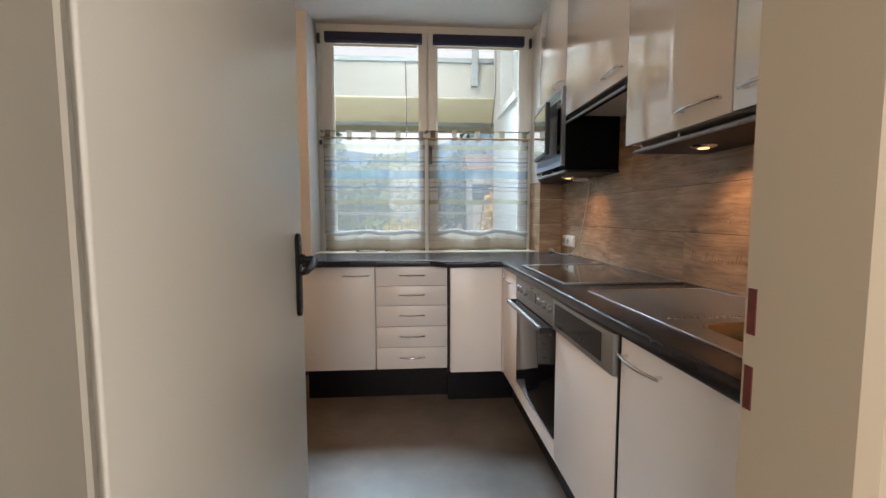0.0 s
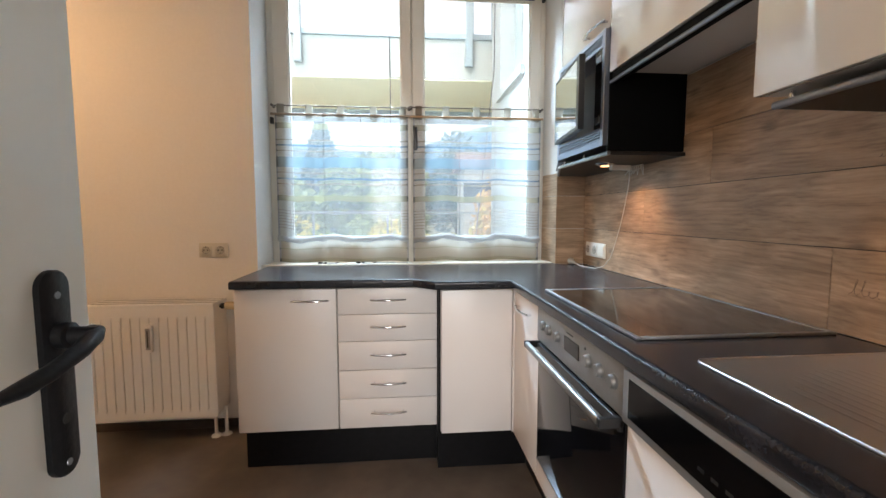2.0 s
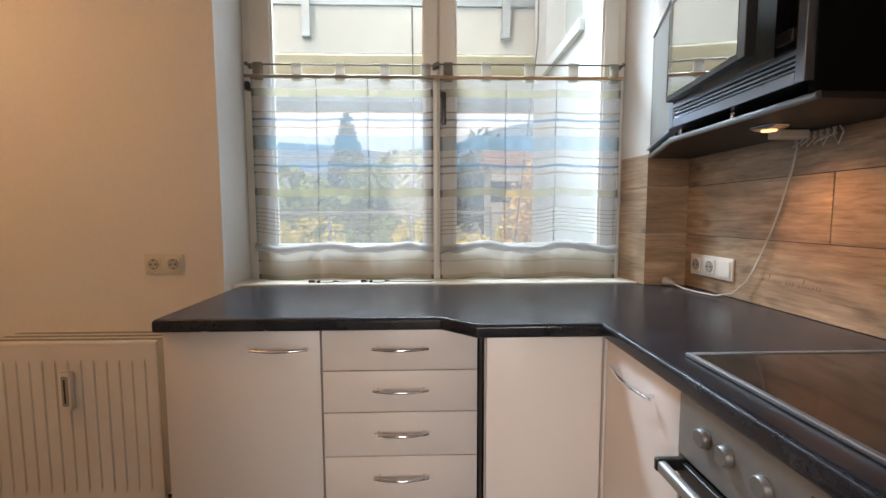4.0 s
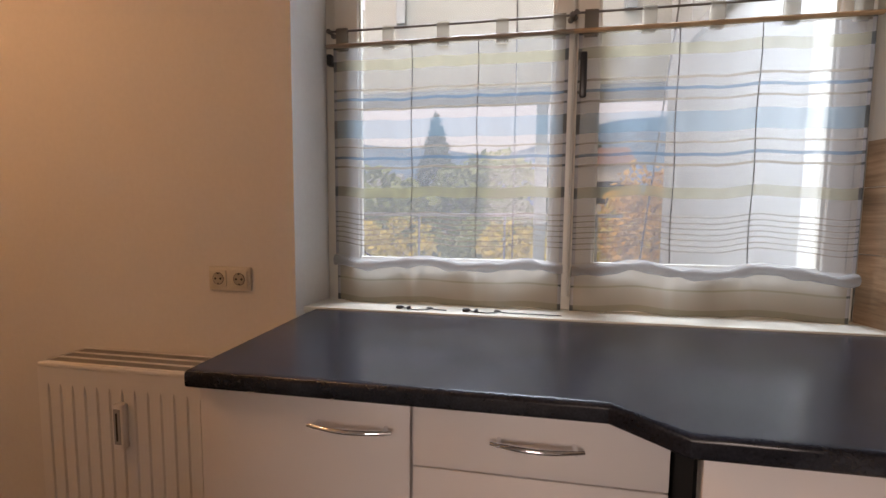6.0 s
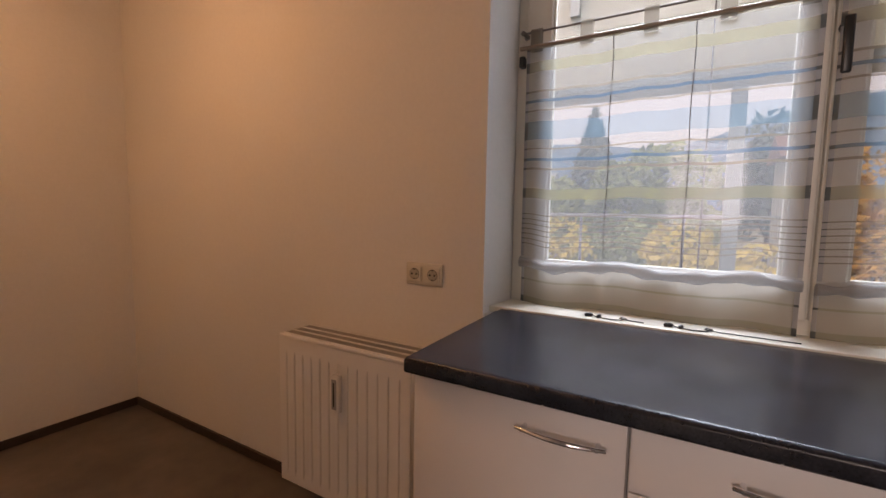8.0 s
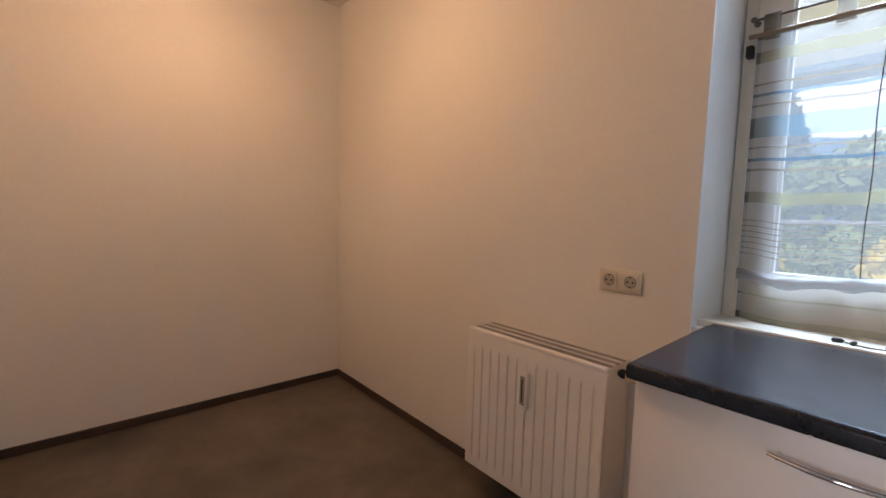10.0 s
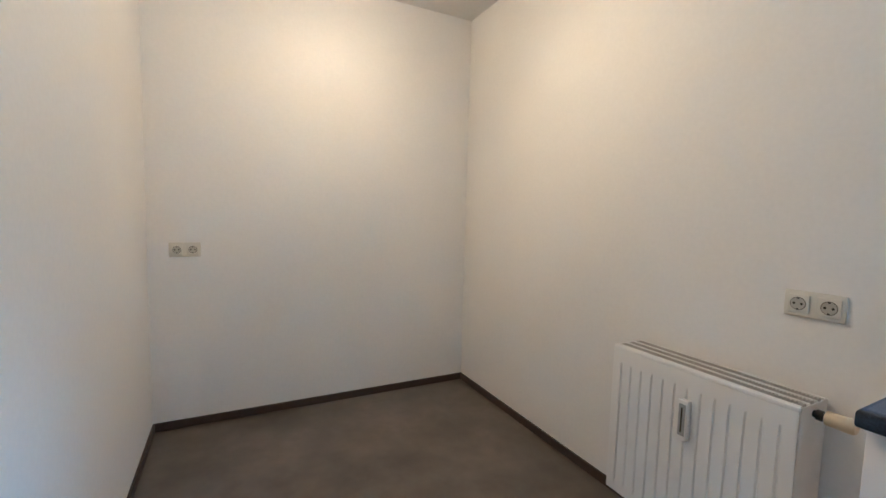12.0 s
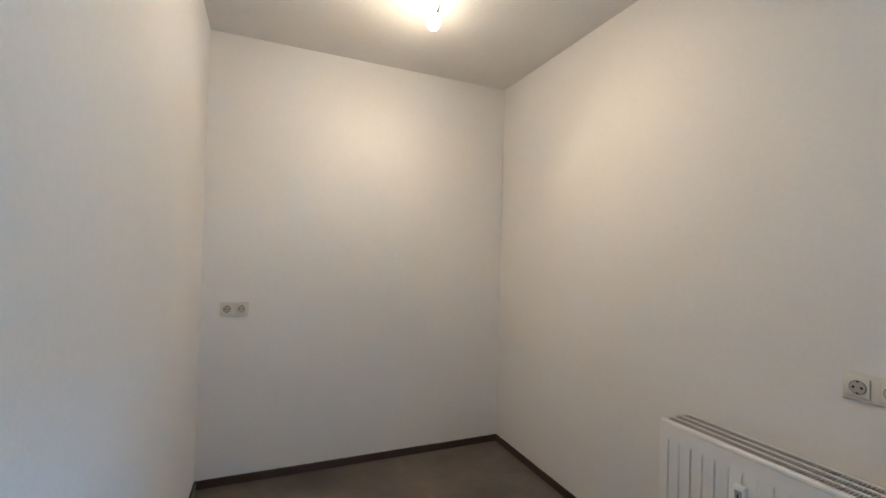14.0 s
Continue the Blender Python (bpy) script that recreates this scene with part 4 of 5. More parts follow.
for x, y in ((1.285, 2.31), (1.285, 2.53), (1.280, 2.74), (1.292, 2.79), (1.388, 3.06)):
    part("stand_off", lathe(bmesh.new(), (x, y, 1.4205), (0, 0, 1), [(0, 0.006), (0.0205, 0.006)], 12), CHROME, lb2, smooth=True)
for par, x, y in ((lb, 1.404, 1.386), (lb, 1.404, 0.80), (lb2, 1.372, 2.520)):
    p = part("spot_ring", lathe(bmesh.new(), (x, y, 1.4075), (0, 0, -1), [(0, 0.040), (0.004, 0.040), (0.010, 0.032), (0.012, 0.018)], 26), CHROME, par, "round chrome spot", smooth=True)
    part("lens", lathe(bmesh.new(), (x, y, 1.3960), (0, 0, -1), [(0, 0.0175), (0.003, 0.016), (0.004, 0.008)], 20), PUCK, p, "lit halogen lens", smooth=True)
    lamp = new("spot_light", bpy.data.lights.new("spot_light", "SPOT"))
    lamp.data.energy, lamp.data.color, lamp.data.spot_size, lamp.data.spot_blend, lamp.data.shadow_soft_size = 1.35, (1.0, 0.60, 0.33), radians(105), 1.0, 0.02
    lamp.matrix_world = look((x, y, 1.386), (x + 0.20, y, 0.95))
c = thing("transformer", "ivory lamp transformer and connectors below the light board", "transformer", (1.46, 2.40, 1.385))
part("case", box(bmesh.new(), 1.425, 1.510, 2.555, 2.590, 1.384, 1.4065, 0.004), CABLE, c)
bm = bmesh.new()
rr = random.Random(2)
for k in range(7):
    q = Vector((1.525, 2.49 + 0.018 * k, 1.402))
    tube(bm, [q, q + Vector((-0.01, -0.02, -0.018)), q + Vector((rr.uniform(-0.03, 0.01), 0.01, -0.030 - 0.012 * rr.random())), q + Vector((0.008, 0.025, -0.014)), q + Vector((0.0, 0.01, 0.0))], 0.0022, 6)
part("wires", bm, CABLE, c, smooth=True)

# ---- sockets ----
def socket_plate(label, at, u, out, gangs, mat, width=None):
    """at: the plate's top corner at its start, u: along the plate."""
    at, u, out = Vector(at), Vector(u), Vector(out)
    w, h = width or 0.0735 * gangs + 0.003, 0.079
    s = thing("wall_socket", label, "socket", at + u * (w / 2) - Vector((0, 0, h)))

    def slab(a, b, z0, z1, d0, d1, bev):
        bm = bmesh.new()
        p, q = at + u * a + out * d0, at + u * b + out * d1
        return box(bm, p.x, q.x, p.y, q.y, at.z - z1, at.z - z0, bev, 3)

    part("plate", slab(0, w, 0, h, 0.0005, 0.008, 0.0035), mat, s, smooth=True)
    step = w / gangs
    for g in range(gangs):
        cx = step * (g + 0.5)
        if gangs == 3 and g == 2:
            part("rocker", slab(cx - 0.028, cx + 0.028, 0.0115, 0.0675, 0.0075, 0.0125, 0.002), mat, s, "white rocker switch", smooth=True)
            continue
        ins = part("insert", slab(cx - 0.0275, cx + 0.0275, 0.012, 0.067, 0.0075, 0.0118, 0.002), mat, s, smooth=True)
        centre = at + u * cx + out * 0.0119 - Vector((0, 0, 0.0395))
        # shade of the well drawn as a dark ring and a darker disc
        part("well", lathe(bmesh.new(), centre, out, [(0, 0.0205), (0.0012, 0.0200), (0.0010, 0.0185)], 24), RIM_SHADE, ins, "dark ring for the shade around the socket well", smooth=True)
        part("well_floor", lathe(bmesh.new(), centre + out * 0.0004, out, [(0, 0.0184), (0.0013, 0.0182)], 24), WELL_SHADE, ins, smooth=True)
        for du in (-0.0095, 0.0095):
            part("pin_hole", lathe(bmesh.new(), centre + u * du + out * 0.0016, out, [(0, 0.0038), (0.0007, 0.0036)], 10), HOLE, ins)
        for dz in (-0.0165, 0.0165):
            q = centre + Vector((0, 0, dz)) + out * 0.0016
            part("earth_clip", box(bmesh.new(), *sorted((q.x - abs(u.x) * 0.003, q.x + abs(u.x) * 0.003 + abs(out.x) * 0.002)), *sorted((q.y - abs(u.y) * 0.003 - abs(out.y) * 0.001, q.y + abs(u.y) * 0.003 + abs(out.y) * 0.001)), q.z - 0.002, q.z + 0.002), HOLE, ins)
    return s


socket_plate("ivory double socket on the white wall above the radiator", (-0.592, NORTH, 1.036), (1, 0, 0), (0, -1, 0), 2, SOCKET)
socket_plate("ivory double socket on the bare end wall", (WEST, 1.308, 1.046), (0, 1, 0), (1, 0, 0), 2, SOCKET)
socket_plate("white plate with two sockets and switch on wood-look boards", (EAST - 0.0075, 3.098, 1.034), (0, -1, 0), (-1, 0, 0), 3, SOCKET_WHITE, 0.232)

c = thing("power_cable", "ivory lamp cable with a round plug lying on the worktop", "cable", (1.47, 3.0, 0.9012))
part("plug", lathe(bmesh.new(), (1.478, 3.140, 0.9205), (0.2, -1, -0.15), [(0, 0.012), (0.004, 0.0175), (0.018, 0.0180), (0.026, 0.012), (0.048, 0.008), (0.050, 0.004)], 18), CABLE, c, smooth=True)
part("cord", tube(bmesh.new(), [(1.488, 3.091, 0.913), (1.490, 3.03, 0.9045), (1.496, 2.96, 0.9045), (1.515, 2.89, 0.9045), (1.535, 2.835, 0.922), (1.545, 2.79, 0.968), (1.548, 2.766, 1.010), (1.550, 2.709, 1.129), (1.552, 2.685, 1.201), (1.552, 2.651, 1.309), (1.550, 2.637, 1.373), (1.54, 2.63, 1.396)], 0.0027, 8), CABLE, c, smooth=True)

# ---- radiator ----
RX0, RX1, RF, RB, RZ0, RZ1 = -1.086, -0.464, 2.985, 3.140, 0.135, 0.722
rad = thing("radiator", "white panel radiator with grooved front on the bare wall", "radiator", ((RX0 + RX1) / 2, 3.06, RZ0))
bm = bmesh.new()
# ribbed front: a strip of narrow grooves inside a flat border
xs, depth = [RX0, RX0 + 0.035], [0.0, 0.0]
n = 13
span = (RX1 - 0.04) - (RX0 + 0.04)
for i in range(n):
    cx = RX0 + 0.04 + span * i / (n - 1)
    xs += [cx - 0.0055, cx - 0.002, cx + 0.002, cx + 0.0055]
    depth += [0.0, 0.0058, 0.0058, 0.0]
xs += [RX1 - 0.030, RX1]
depth += [0.0, 0.0]
zs = [RZ0, RZ0 + 0.03, RZ0 + 0.055, RZ1 - 0.075, RZ1 - 0.05, RZ1]
gain = [0, 0, 1, 1, 0, 0]
grid = [[bm.verts.new((x, RF + d * g, z)) for x, d in zip(xs, depth)] for z, g in zip(zs, gain)]
for r in range(5):
    for i in range(len(xs) - 1):
        bm.faces.new((grid[r][i], grid[r][i + 1], grid[r + 1][i + 1], grid[r + 1][i]))
box(bm, RX0, RX1, RF + 0.006, RF + 0.014, RZ0 + 0.002, RZ1 - 0.002)
part("front_panel", bm, RADIATOR, rad, "white panel with upright grooves", smooth=False)
part("top_lip", box(bmesh.new(), RX0, RX1, RF, RF + 0.012, RZ1 - 0.0015, RZ1 + 0.014, 0.004, 3), RADIATOR, rad, smooth=True)
part("rear_panel", box(bmesh.new(), RX0 + 0.003, RX1 - 0.003, RB - 0.012, RB, RZ0 + 0.01, RZ1 + 0.004, 0.002), RADIATOR, rad)
for x in (RX0 - 0.001, RX1 - 0.001):
    part("side_cover", box(bmesh.new(), x, x + 0.002, RF + 0.012, RB + 0.004, RZ0 + 0.006, RZ1 + 0.012, 0.001), RADIATOR, rad, "plain side cover")
# dark block and sheet below the slats stand for shade inside the radiator
part("inner_shade", box(bmesh.new(), RX0 + 0.004, RX1 - 0.004, RF + 0.02, RB - 0.02, RZ0 + 0.03, RZ1 - 0.02), RAD_DARK, rad)
g = part("grille", box(bmesh.new(), RX0 + 0.002, RX1 - 0.002, RF + 0.013, RB + 0.003, RZ1 - 0.004, RZ1 - 0.001), RAD_DARK, rad, "slotted top grille over a dark shade sheet")
for k in range(4):
    y = RF + 0.018 + k * 0.0445
    part("long_bar", box(bmesh.new(), RX0 + 0.003, RX1 - 0.003, y - 0.0035, y + 0.0035, RZ1 + 0.006, RZ1 + 0.0135, 0.001), RADIATOR, g)
bm = bmesh.new()
k = RX0 + 0.010
while k < RX1 - 0.008:
    for y in (RF + 0.022, RF + 0.0665, RF + 0.111):
        box(bm, k, k + 0.0036, y, y + 0.037, RZ1 + 0.003, RZ1 + 0.0105)
    k += 0.0095
tagged(part("cross_slats", bm, SLAT_SHADE, g, "many thin cross slats, greyed for shade"), kind="stuff")
h = part("heat_meter", box(bmesh.new(), -0.792, -0.757, RF - 0.022, RF, 0.492, 0.632, 0.004, 3), RADIATOR, rad, "slim white heat meter", smooth=True)
part("meter_face", box(bmesh.new(), -0.786, -0.763, RF - 0.0235, RF - 0.0215, 0.508, 0.618, 0.001), GREY, h, "grey meter window")
part("meter_label", box(bmesh.new(), -0.777, -0.7725, RF - 0.0252, RF - 0.0233, 0.520, 0.606), HOLE, h)
v = part("valve", lathe(bmesh.new(), (RX1, 3.065, 0.706), (1, 0, 0), [(0, 0.010), (0.008, 0.010), (0.009, 0.015), (0.022, 0.015), (0.023, 0.011), (0.028, 0.011)], 16), IRON, rad, "dark brass valve", smooth=True)
part("valve_head", lathe(bmesh.new(), (RX1 + 0.028, 3.065, 0.706), (1, 0, 0), [(0, 0.014), (0.003, 0.0205), (0.060, 0.0215), (0.066, 0.017)], 18), VALVE, v, "yellowed thermostat head", smooth=True)
for x, y in ((-0.500, 3.045), (-0.452, 3.060)):
    p = part("pipe", tube(bmesh.new(), [(x, y, 0.0), (x, y, 0.10), (x, y, 0.16)], 0.009, 12), RADIATOR, rad, "white heating pipe", smooth=True)
    part("floor_rosette", lathe(bmesh.new(), (x, y, 0.0005), (0, 0, 1), [(0, 0.026), (0.006, 0.025), (0.014, 0.013), (0.016, 0.0092)], 18), RADIATOR, p, smooth=True)

# ---- ceiling lamp ----
cl = thing("ceiling_lamp", "spot bar with frosted glass shades, all lit, on the ceiling", "lamp", (-1.59, 2.115, 2.575))
part("canopy", lathe(bmesh.new(), (-1.59, 2.115, 2.5995), (0, 0, -1), [(0, 0.055), (0.012, 0.055), (0.020, 0.040), (0.024, 0.010)], 24), CHROME, cl, smooth=True)
part("bar", tube(bmesh.new(), [(-1.745, 2.270, 2.556), (-1.67, 2.195, 2.566), (-1.59, 2.115, 2.572), (-1.51, 2.035, 2.566), (-1.435, 1.960, 2.556)], 0.006, 10), CHROME, cl, smooth=True)
for x, y, dx, dy in ((-1.745, 2.270, -0.70, -0.10), (-1.65, 2.175, -0.35, -0.75), (-1.52, 2.045, 0.7, 0.35), (-1.435, 1.960, 0.5, -0.8)):
    top = Vector((x, y, 2.552))
    d = Vector((dx, dy, -0.75)).normalized()
    s = part("shade", lathe(bmesh.new(), top + d * 0.045, d, [(0, 0.012), (0.008, 0.022), (0.030, 0.032), (0.052, 0.033), (0.070, 0.026), (0.078, 0.012)], 22), BULB, cl, "glowing frosted glass shade", smooth=True)
    part("arm", tube(bmesh.new(), [top + Vector((0, 0, 0.006)), top + d * 0.02, top + d * 0.047], 0.0045, 8), CHROME, s, smooth=True)
    lamp = new("lamp_light", bpy.data.lights.new("lamp_light", "POINT"))
    lamp.data.energy, lamp.data.color, lamp.data.shadow_soft_size = 0.72, (1.0, 0.60, 0.31), 0.03
    lamp.location = top + d * 0.22
for at, to, power in (((-1.86, 2.24, 2.42), (-2.9, 2.05, 0.8), 2.6), ((-1.62, 2.20, 2.43), (-0.9, 3.4, 0.6), 4.3), ((-1.40, 1.95, 2.42), (0.9, 1.8, 0.8), 2.4)):
    lamp = new("shade_light", bpy.data.lights.new("shade_light", "SPOT"))
    lamp.data.energy, lamp.data.color, lamp.data.spot_size, lamp.data.spot_blend, lamp.data.shadow_soft_size = power, (1.0, 0.60, 0.31), radians(125), 1.0, 0.03
    lamp.matrix_world = look(at, to)

# ---- outside the window ----
STUCCO = material("cream_stucco", (0.43, 0.42, 0.375), 0.85, grain=0.04, blotch=0.08, blotch_scale=1.4, bump=0.3, bump_scale=60)
SOFFIT = material("yellowish_soffit", (0.93, 0.87, 0.68), 0.85, blotch=0.05, grain=0.03)
ZINC = material("zinc_coping", (0.33, 0.37, 0.38), 0.45, 0.4, grain=0.08, blotch=0.08)
# pale colour of the unseen lower floor, chosen to reflect light upwards
BOUNCE_FLOOR = material("pale_bounce_floor", (0.74, 0.71, 0.62), 0.9, grain=0.05, blotch=0.08)
WHITE_OUT = material("white_render", (0.43, 0.425, 0.40), 0.85, grain=0.03, blotch=0.05, bump=0.2)
GROUND = material("grass_and_gravel", (0.22, 0.22, 0.14), 0.95, grain=0.3, grain_scale=2, blotch=0.3, blotch_scale=0.1)
# blue of the hills is distance haze mixed into their base colour
HILL = material("hazy_wooded_hills", (0.09, 0.19, 0.29), 1.0, grain=0.35, grain_scale=0.08, blotch=0.25, blotch_scale=0.015)
BARK = material("bark", (0.07, 0.05, 0.035), 0.9, grain=0.3, bump=0.5)
LEAF_GREEN = material("green_leaves", (0.20, 0.27, 0.09), 0.8, grain=0.3, grain_scale=1.5)
LEAF_DARK = material("dark_needles", (0.06, 0.11, 0.09), 0.85, grain=0.3, grain_scale=1.5)
LEAF_YELLOW = material("yellow_leaves", (0.62, 0.52, 0.12), 0.8, grain=0.3, grain_scale=1.5)
LEAF_ORANGE = material("orange_leaves", (0.62, 0.36, 0.08), 0.8, grain=0.3, grain_scale=1.5)
TILE = material("red_roof_tiles", (0.20, 0.105, 0.075), 0.8, grain=0.2, grain_scale=6, bump=0.5, bump_scale=10)

part("ground", prism(bmesh.new(), rect(-1500, 1500, -1500, 2500), -6.4, -6.0), GROUND, None, "grass and gravel far below the window", "structure")
block = thing("terrace_building", "cream rendered terrace with zinc coping opposite the window", "building", (0.4, 6.6, -6.0))
part("parapet", box(bmesh.new(), -0.95, 3.5, 5.60, 5.78, 2.705, 3.130), STUCCO, block, "stained cream parapet")
part("coping", box(bmesh.new(), -0.97, 3.5, 5.57, 5.81, 3.130, 3.190, 0.004), ZINC, block, "zinc coping on the parapet")
part("soffit", box(bmesh.new(), -6.0, 3.5, 5.61, 7.02, 2.690, 2.704), SOFFIT, block, "yellowish underside of the terrace")
part("rear_beam", box(bmesh.new(), -6.0, 3.5, 7.02, 7.60, 2.630, 2.86), ZINC, block, "grey beam behind the terrace underside")
part("floor_edge", box(bmesh.new(), -6.0, -0.951, 5.61, 5.78, 2.705, 3.00), STUCCO, block)
part("pier", box(bmesh.new(), -6.3, -6.0, 5.6, 7.6, -6.0, 3.0), STUCCO, block)
part("pier", box(bmesh.new(), 2.9, 3.5, 5.6, 7.0, -6.0, 2.69), STUCCO, block)
for x in (-0.609, 1.245):
    p = part("railing_post", box(bmesh.new(), x - 0.038, x + 0.038, 5.520, 5.566, 2.826, 4.10, 0.003), ZINC, block, "grey steel railing post")
    part("bracket", box(bmesh.new(), x - 0.045, x + 0.030, 5.567, 5.6, 2.84, 2.93, 0.003), ZINC, p)
part("upper_rail", box(bmesh.new(), -0.95, 3.5, 5.53, 5.56, 4.05, 4.09), ZINC, block)
fr = part("terrace_window_frame", box(bmesh.new(), 1.30, 1.36, 5.95, 6.0, 3.0, 3.9), ZINC, block)
part("terrace_window_frame", box(bmesh.new(), 1.58, 1.66, 5.95, 6.0, 3.0, 3.9), ZINC, block)
# out of view; added as a reflector to brighten the soffit
part("bounce_floor", box(bmesh.new(), -6.0, 1.45, 4.2, 7.6, -0.35, -0.05), BOUNCE_FLOOR, block, "unseen pale lower floor that bounces light onto the terrace underside")
part("column", box(bmesh.new(), 0.62, 0.76, 7.40, 7.54, -0.05, 2.60), ZINC, block, "grey column below the terrace")
part("handrail", tube(bmesh.new(), [(-6.0, 7.50, 1.215), (1.7, 7.50, 1.215)], 0.022, 8), WHITE_OUT, block, smooth=True)
for i in range(7):
    part("baluster", tube(bmesh.new(), [(-5.5 + i * 1.15, 7.5, -0.05), (-5.5 + i * 1.15, 7.5, 1.20)], 0.018, 6), ZINC, block)

wing = thing("side_wing", "white rendered side wing of the house with a window", "building", (1.7, 4.4, -6.0))
part("wall", box(bmesh.new(), 1.44, 1.70, 3.62, 4.05, -6.0, 4.4), WHITE_OUT, wing)
part("wall", box(bmesh.new(), 1.44, 1.70, 4.86, 5.23, -6.0, 4.4), WHITE_OUT, wing)
part("wall", box(bmesh.new(), 1.44, 1.70, 4.05, 4.86, 3.40, 4.4), WHITE_OUT, wing)
part("wall", box(bmesh.new(), 1.44, 1.70, 4.05, 4.86, -6.0, 2.34), WHITE_OUT, wing)
w = part("window", box(bmesh.new(), 1.58, 1.62, 4.05, 4.86, 2.34, 3.40), WHITE_OUT, wing, "white framed side window")
# pale pane colour stands in for the brightness reflected in the glass
SIDE = material("side_window_pale_pane", (0.42, 0.46, 0.44), 0.15, blotch=0.1)
part("window_ledge", box(bmesh.new(), 1.405, 1.58, 4.02, 4.89, 2.27, 2.339, 0.004), WHITE_OUT, w, "white projecting ledge")
part("pane", box(bmesh.new(), 1.565, 1.579, 4.12, 4.79, 2.43, 3.32), SIDE, w)
part("wall", box(bmesh.new(), 1.70, 3.4, 3.62, 5.23, -6.0, 4.4), WHITE_OUT, wing)
part("outer_wall", box(bmesh.new(), -6.0, -2.8, 1.0, 3.6, -6.0, 3.5), WHITE_OUT, None, "white outer wall of the house", "structure")
part("outer_wall", box(bmesh.new(), -2.8, 3.4, -2.2, 3.6, 2.86, 3.5), WHITE_OUT, None, "storey above the kitchen", "structure")
part("outer_wall", box(bmesh.new(), -2.8, 3.4, -2.2, 3.6, -6.0, -0.21), WHITE_OUT, None, "storey below the kitchen", "structure")
part("cable", tube(bmesh.new(), [(0.365, 5.59, 3.14), (0.370, 5.585, 2.5), (0.366, 5.59, -0.05)], 0.006, 6), CORD, None, "dark cable hanging down the terrace front", category="cable")
part("cable", tube(bmesh.new(), [(1.44, 5.10, 4.2), (1.41, 5.0, 2.6), (1.18, 4.9, 0.6), (1.16, 4.9, -6.0)], 0.006, 6), CORD, None, "dark cable slanting down beside the side wing", category="cable")


def hills(label, dist, top, seed, width):
    rnd = random.Random(seed)
    a = [rnd.uniform(0, 6.28) for _ in range(5)]
    bm = bmesh.new()
    rows = []
    for r in range(7):
        f = r / 6
        row = []
        for i in range(81):
            u = i / 80
            x = (u - 0.5) * width
            h = top * (0.72 + 0.16 * math.sin(u * 7 + a[0]) + 0.08 * math.sin(u * 17 + a[1]) + 0.03 * math.sin(u * 43 + a[2]))
            row.append(bm.verts.new((x, dist + f * dist * 0.5, -6.0 + (h + 6) * math.sin(f * math.pi / 2))))
        rows.append(row)
    for p, q in zip(rows, rows[1:]):
        for i in range(80):
            bm.faces.new((p[i], p[i + 1], q[i + 1], q[i]))
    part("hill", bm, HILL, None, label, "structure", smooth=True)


hills("distant wooded hills with blue haze in their colour", 420, 190, 3, 1600)


def tree(name, label, x, y, height, spread, mat, seed, conifer=False, count=2700):
    rnd = random.Random(seed)
    t = thing(name, label, "tree", (x, y, -6.0), "trees in the gardens")
    bm = bmesh.new()
    tube(bm, [(x, y, -6.0), (x + 0.1, y, -6 + height * 0.4), (x, y + 0.1, -6 + height * 0.85)], [0.22, 0.15, 0.05], 8)
    for k in range(7):
        a = rnd.uniform(0, 6.28)
        z = -6 + height * rnd.uniform(0.35, 0.75)
        tube(bm, [(x, y, z), (x + math.cos(a) * spread * 0.4, y + math.sin(a) * spread * 0.4, z + height * 0.08), (x + math.cos(a) * spread * 0.75, y + math.sin(a) * spread * 0.75, z + height * 0.14)], [0.08, 0.05, 0.02], 6)
    part("trunk", bm, BARK, t)
    bm = bmesh.new()
    lumps = [(rnd.uniform(-0.6, 0.6), rnd.uniform(-0.6, 0.6), rnd.uniform(-0.5, 0.6), rnd.uniform(0.3, 0.6)) for _ in range(12)]
    for _ in range(count):
        if conifer:
            f = rnd.random() ** 0.6
            rad = spread * f * rnd.uniform(0.5, 1)
            a = rnd.uniform(0, 6.28)
            c = Vector((x + rad * math.cos(a), y + rad * math.sin(a), -6 + height * (1 - 0.8 * f)))
        else:
            lx, ly, lz, lr = rnd.choice(lumps)
            v = Vector((rnd.gauss(0, 1), rnd.gauss(0, 1), rnd.gauss(0, 1))).normalized() * lr * rnd.uniform(0.7, 1.05)
            c = Vector((x + (lx + v.x) * spread, y + (ly + v.y) * spread, -6 + height * 0.68 + (lz + v.z) * height * 0.3))
        s = rnd.uniform(0.09, 0.24) * (spread / 3) ** 0.5 * (3.2 if conifer else 2.0 if y > 28 else 1)
        u = Vector((rnd.gauss(0, 1), rnd.gauss(0, 1), rnd.gauss(0, 1))).normalized()
        w = u.orthogonal().normalized()
        bm.faces.new([bm.verts.new(c + u * s), bm.verts.new(c + w * s * 0.6), bm.verts.new(c - u * s), bm.verts.new(c - w * s * 0.6)])
    part("crown", bm, mat, t)


tree("conifer", "dark slender conifer standing above the gardens", -12.6, 70, 23.5, 6.0, LEAF_DARK, 1, True, 1500)
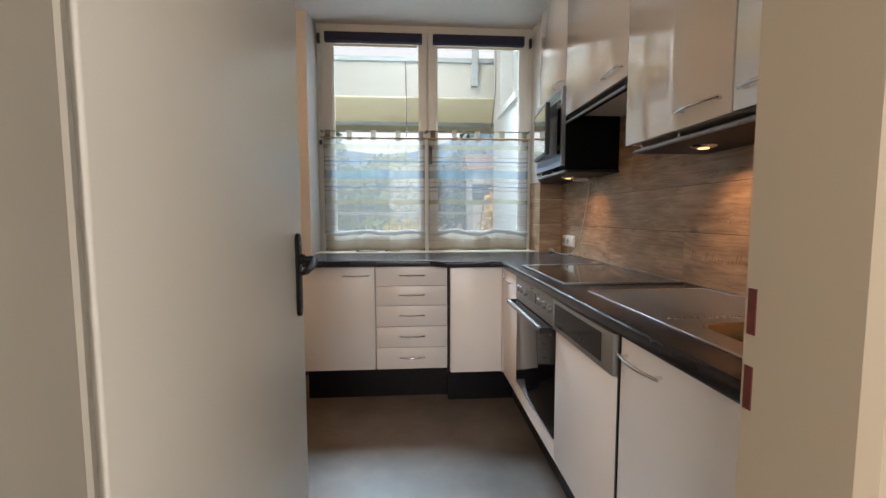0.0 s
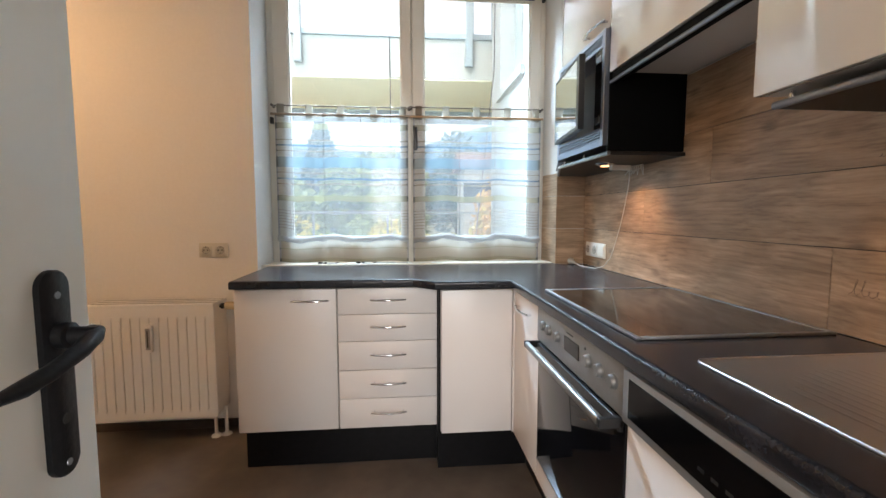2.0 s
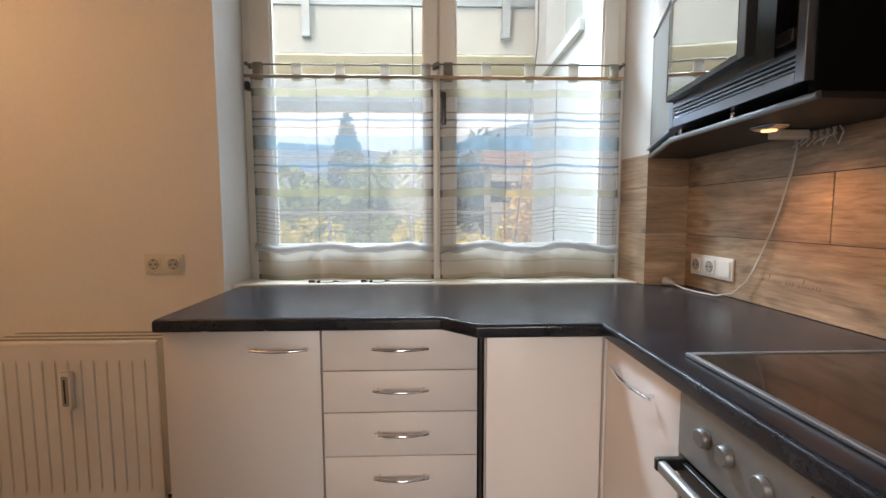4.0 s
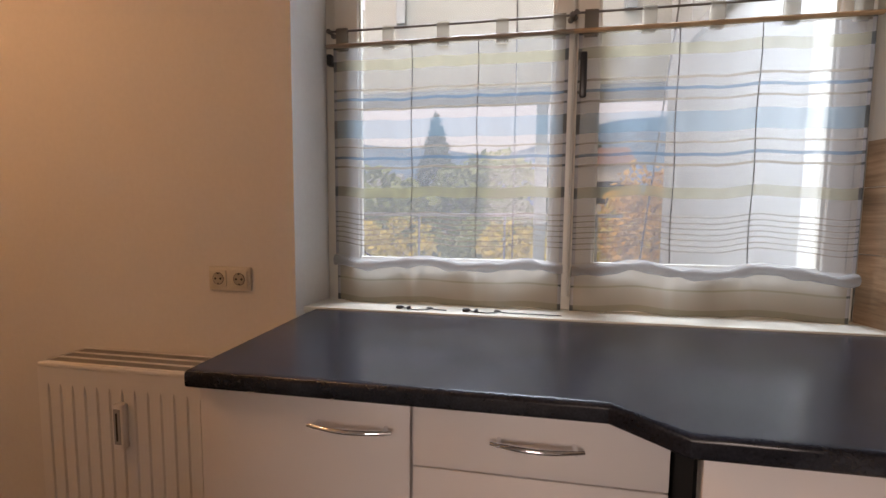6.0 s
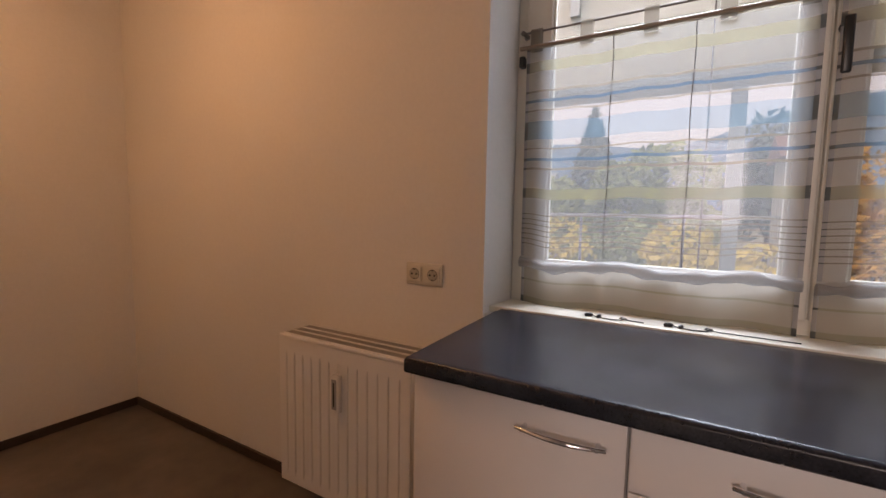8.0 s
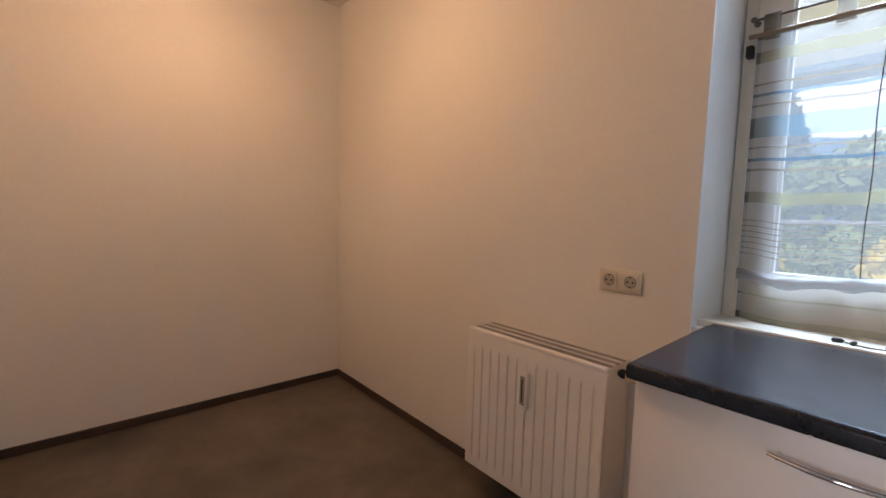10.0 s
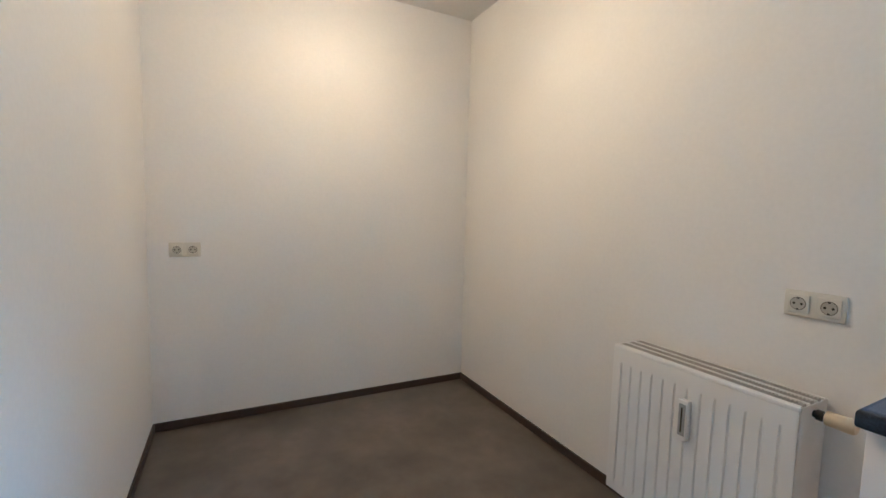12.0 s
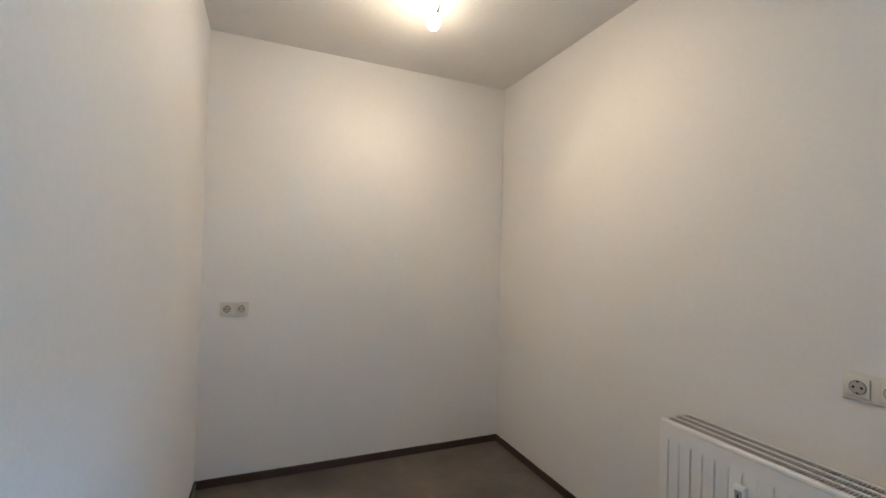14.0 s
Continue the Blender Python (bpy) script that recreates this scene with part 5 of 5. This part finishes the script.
for i, (x, y, h, s, m, n) in enumerate(((-9, 34, 10.8, 4, LEAF_GREEN, "green broad tree in the gardens"), (-1.8, 36, 11.6, 4.2, LEAF_GREEN, "green broad tree in the gardens"), (5.3, 40, 14.2, 3.2, LEAF_DARK, "dark broad tree in the gardens"),
                                       (-5.5, 20, 7.2, 2.4, LEAF_YELLOW, "yellow autumn tree in the gardens"), (1.2, 18, 7.2, 2.4, LEAF_YELLOW, "yellow autumn tree in the gardens"), (4.25, 16, 9.0, 1.3, LEAF_ORANGE, "orange autumn tree beside the house"),
                                       (-2.6, 22, 7.4, 2.6, LEAF_GREEN, "green shrub tree in the gardens"), (-8.5, 17, 6.8, 2.2, LEAF_ORANGE, "orange autumn tree in the gardens"), (-1.2, 14, 6.0, 1.6, LEAF_ORANGE, "low orange autumn tree in the gardens"), (8.5, 30, 9.5, 3.5, LEAF_YELLOW, "yellow autumn tree in the gardens"), (-14, 26, 8.0, 3.5, LEAF_GREEN, "green broad tree in the gardens"))):
    tree("tree", n, x, y, h, s, m, 10 + i)


def house(label, x, y, w, d, h, roof_mat):
    t = thing("house", label, "house", (x, y, -6.0), "houses beyond the gardens")
    part("wall", box(bmesh.new(), x - w / 2, x + w / 2, y - d / 2, y + d / 2, -6.0, -6 + h), WHITE_OUT, t)
    bm = bmesh.new()
    a = [bm.verts.new((x - w / 2 - 0.4, y + s * (d / 2 + 0.4), -6 + h)) for s in (-1, 1)] + [bm.verts.new((x - w / 2 - 0.4, y, -6 + h + d * 0.35))]
    b = [bm.verts.new((v.co.x + w + 0.8, v.co.y, v.co.z)) for v in a]
    skin(bm, [a, b])
    part("roof", bm, roof_mat, t)
    for k in range(3):
        q = part("window", box(bmesh.new(), x - w / 3 + k * w / 3 - 0.5, x - w / 3 + k * w / 3 + 0.5, y - d / 2 - 0.05, y - d / 2 + 0.02, -6 + h - 2.4, -6 + h - 1.0), BLACK_GLASS, t)


house("white house with red tiled roof beyond the gardens", 6.0, 32, 2.6, 4, 10.4, TILE)
house("white house with grey roof beyond the gardens", -19, 48, 13, 9, 8.6, ZINC)

# ---- wood-look boards on the walls, last because there are many ----
def board(name, x0, x1, y0, y1, z0, z1, parent):
    part(name, box(bmesh.new(), x0, x1, y0, y1, z0, z1, 0.0008, 1), WOOD, parent)


panelling = tagged(thing("backsplash", "grey-brown wood-look boards with faint stamped lettering behind the worktop", "wall panel", (EAST, 1.8, 0.9)), kind="structure")
part("backing", box(bmesh.new(), EAST - 0.0033, EAST - 0.0005, 0.508, 3.148, 0.902, 1.44), HOLE, panelling, "dark joint between the boards")
part("backing", box(bmesh.new(), EAST - 0.0033, EAST - 0.0005, 1.632, 2.282, 1.44, 1.70), HOLE, panelling)
for z0, z1, cuts in ((0.902, 1.1062, (0.508, 1.705, 3.148)), (1.1082, 1.2948, (0.508, 1.125, 2.533, 3.148)), (1.2968, 1.4860, (0.508, 2.136, 3.148)), (1.4875, 1.700, (1.632, 2.282))):
    for a, b in zip(cuts, cuts[1:]):
        board("board", EAST - 0.0075, EAST - 0.0035, a + 0.0010, b - 0.0010, z0, z1, panelling)
for z0, z1 in ((0.902, 1.1062), (1.1082, 1.2948), (1.2968, 1.425)):
    part("board", box(bmesh.new(), 1.392, EAST - 0.009, NORTH - 0.0075, NORTH - 0.0005, z0, z1), WOOD, panelling)
    bm = bmesh.new()
    prism(bm, [(1.3920, NORTH - 0.0075), (1.3995, NORTH - 0.0005), (1.3735, 3.3185), (1.3660, 3.3185)], z0, z1)
    part("board", bm, WOOD, panelling)


def scribble(y0, y1, z, h, seed):
    """Illegible slanting handwriting: looping strokes of its size, word by word."""
    rnd = random.Random(seed)
    bm = bmesh.new()
    y = y1
    while y > y0 + 0.02:
        n = rnd.randint(3, 7)
        w = h * 0.42
        tall = [rnd.choice((0.28, 0.35, 0.42, 0.42, 1.0)) for _ in range(n + 1)]
        pts = []
        for k in range(n * 8 + 1):
            f = k / 8
            a = f * 2 * math.pi
            amp = tall[int(f)]
            yy = y - f * w - 0.30 * w * math.sin(a)
            zz = z + h * amp * 0.5 * (1 - math.cos(a))
            pts.append((EAST - 0.0078, max(y0, yy - 0.25 * (zz - z)), zz))
        tube(bm, pts, [0.0005 + 0.0004 * abs(math.sin(k * 0.7)) for k in range(len(pts))], 4, 0.4, (1, 0, 0))
        y -= (n + 0.9) * w
    part("faded_writing", bm, INK, panelling, "faded illegible stamped writing")


scribble(1.27, 1.52, 1.150, 0.030, 1)
scribble(1.44, 1.62, 1.315, 0.026, 2)
scribble(1.28, 1.66, 1.000, 0.040, 3)
scribble(0.85, 1.10, 1.190, 0.030, 4)
scribble(2.55, 2.75, 0.980, 0.026, 5)
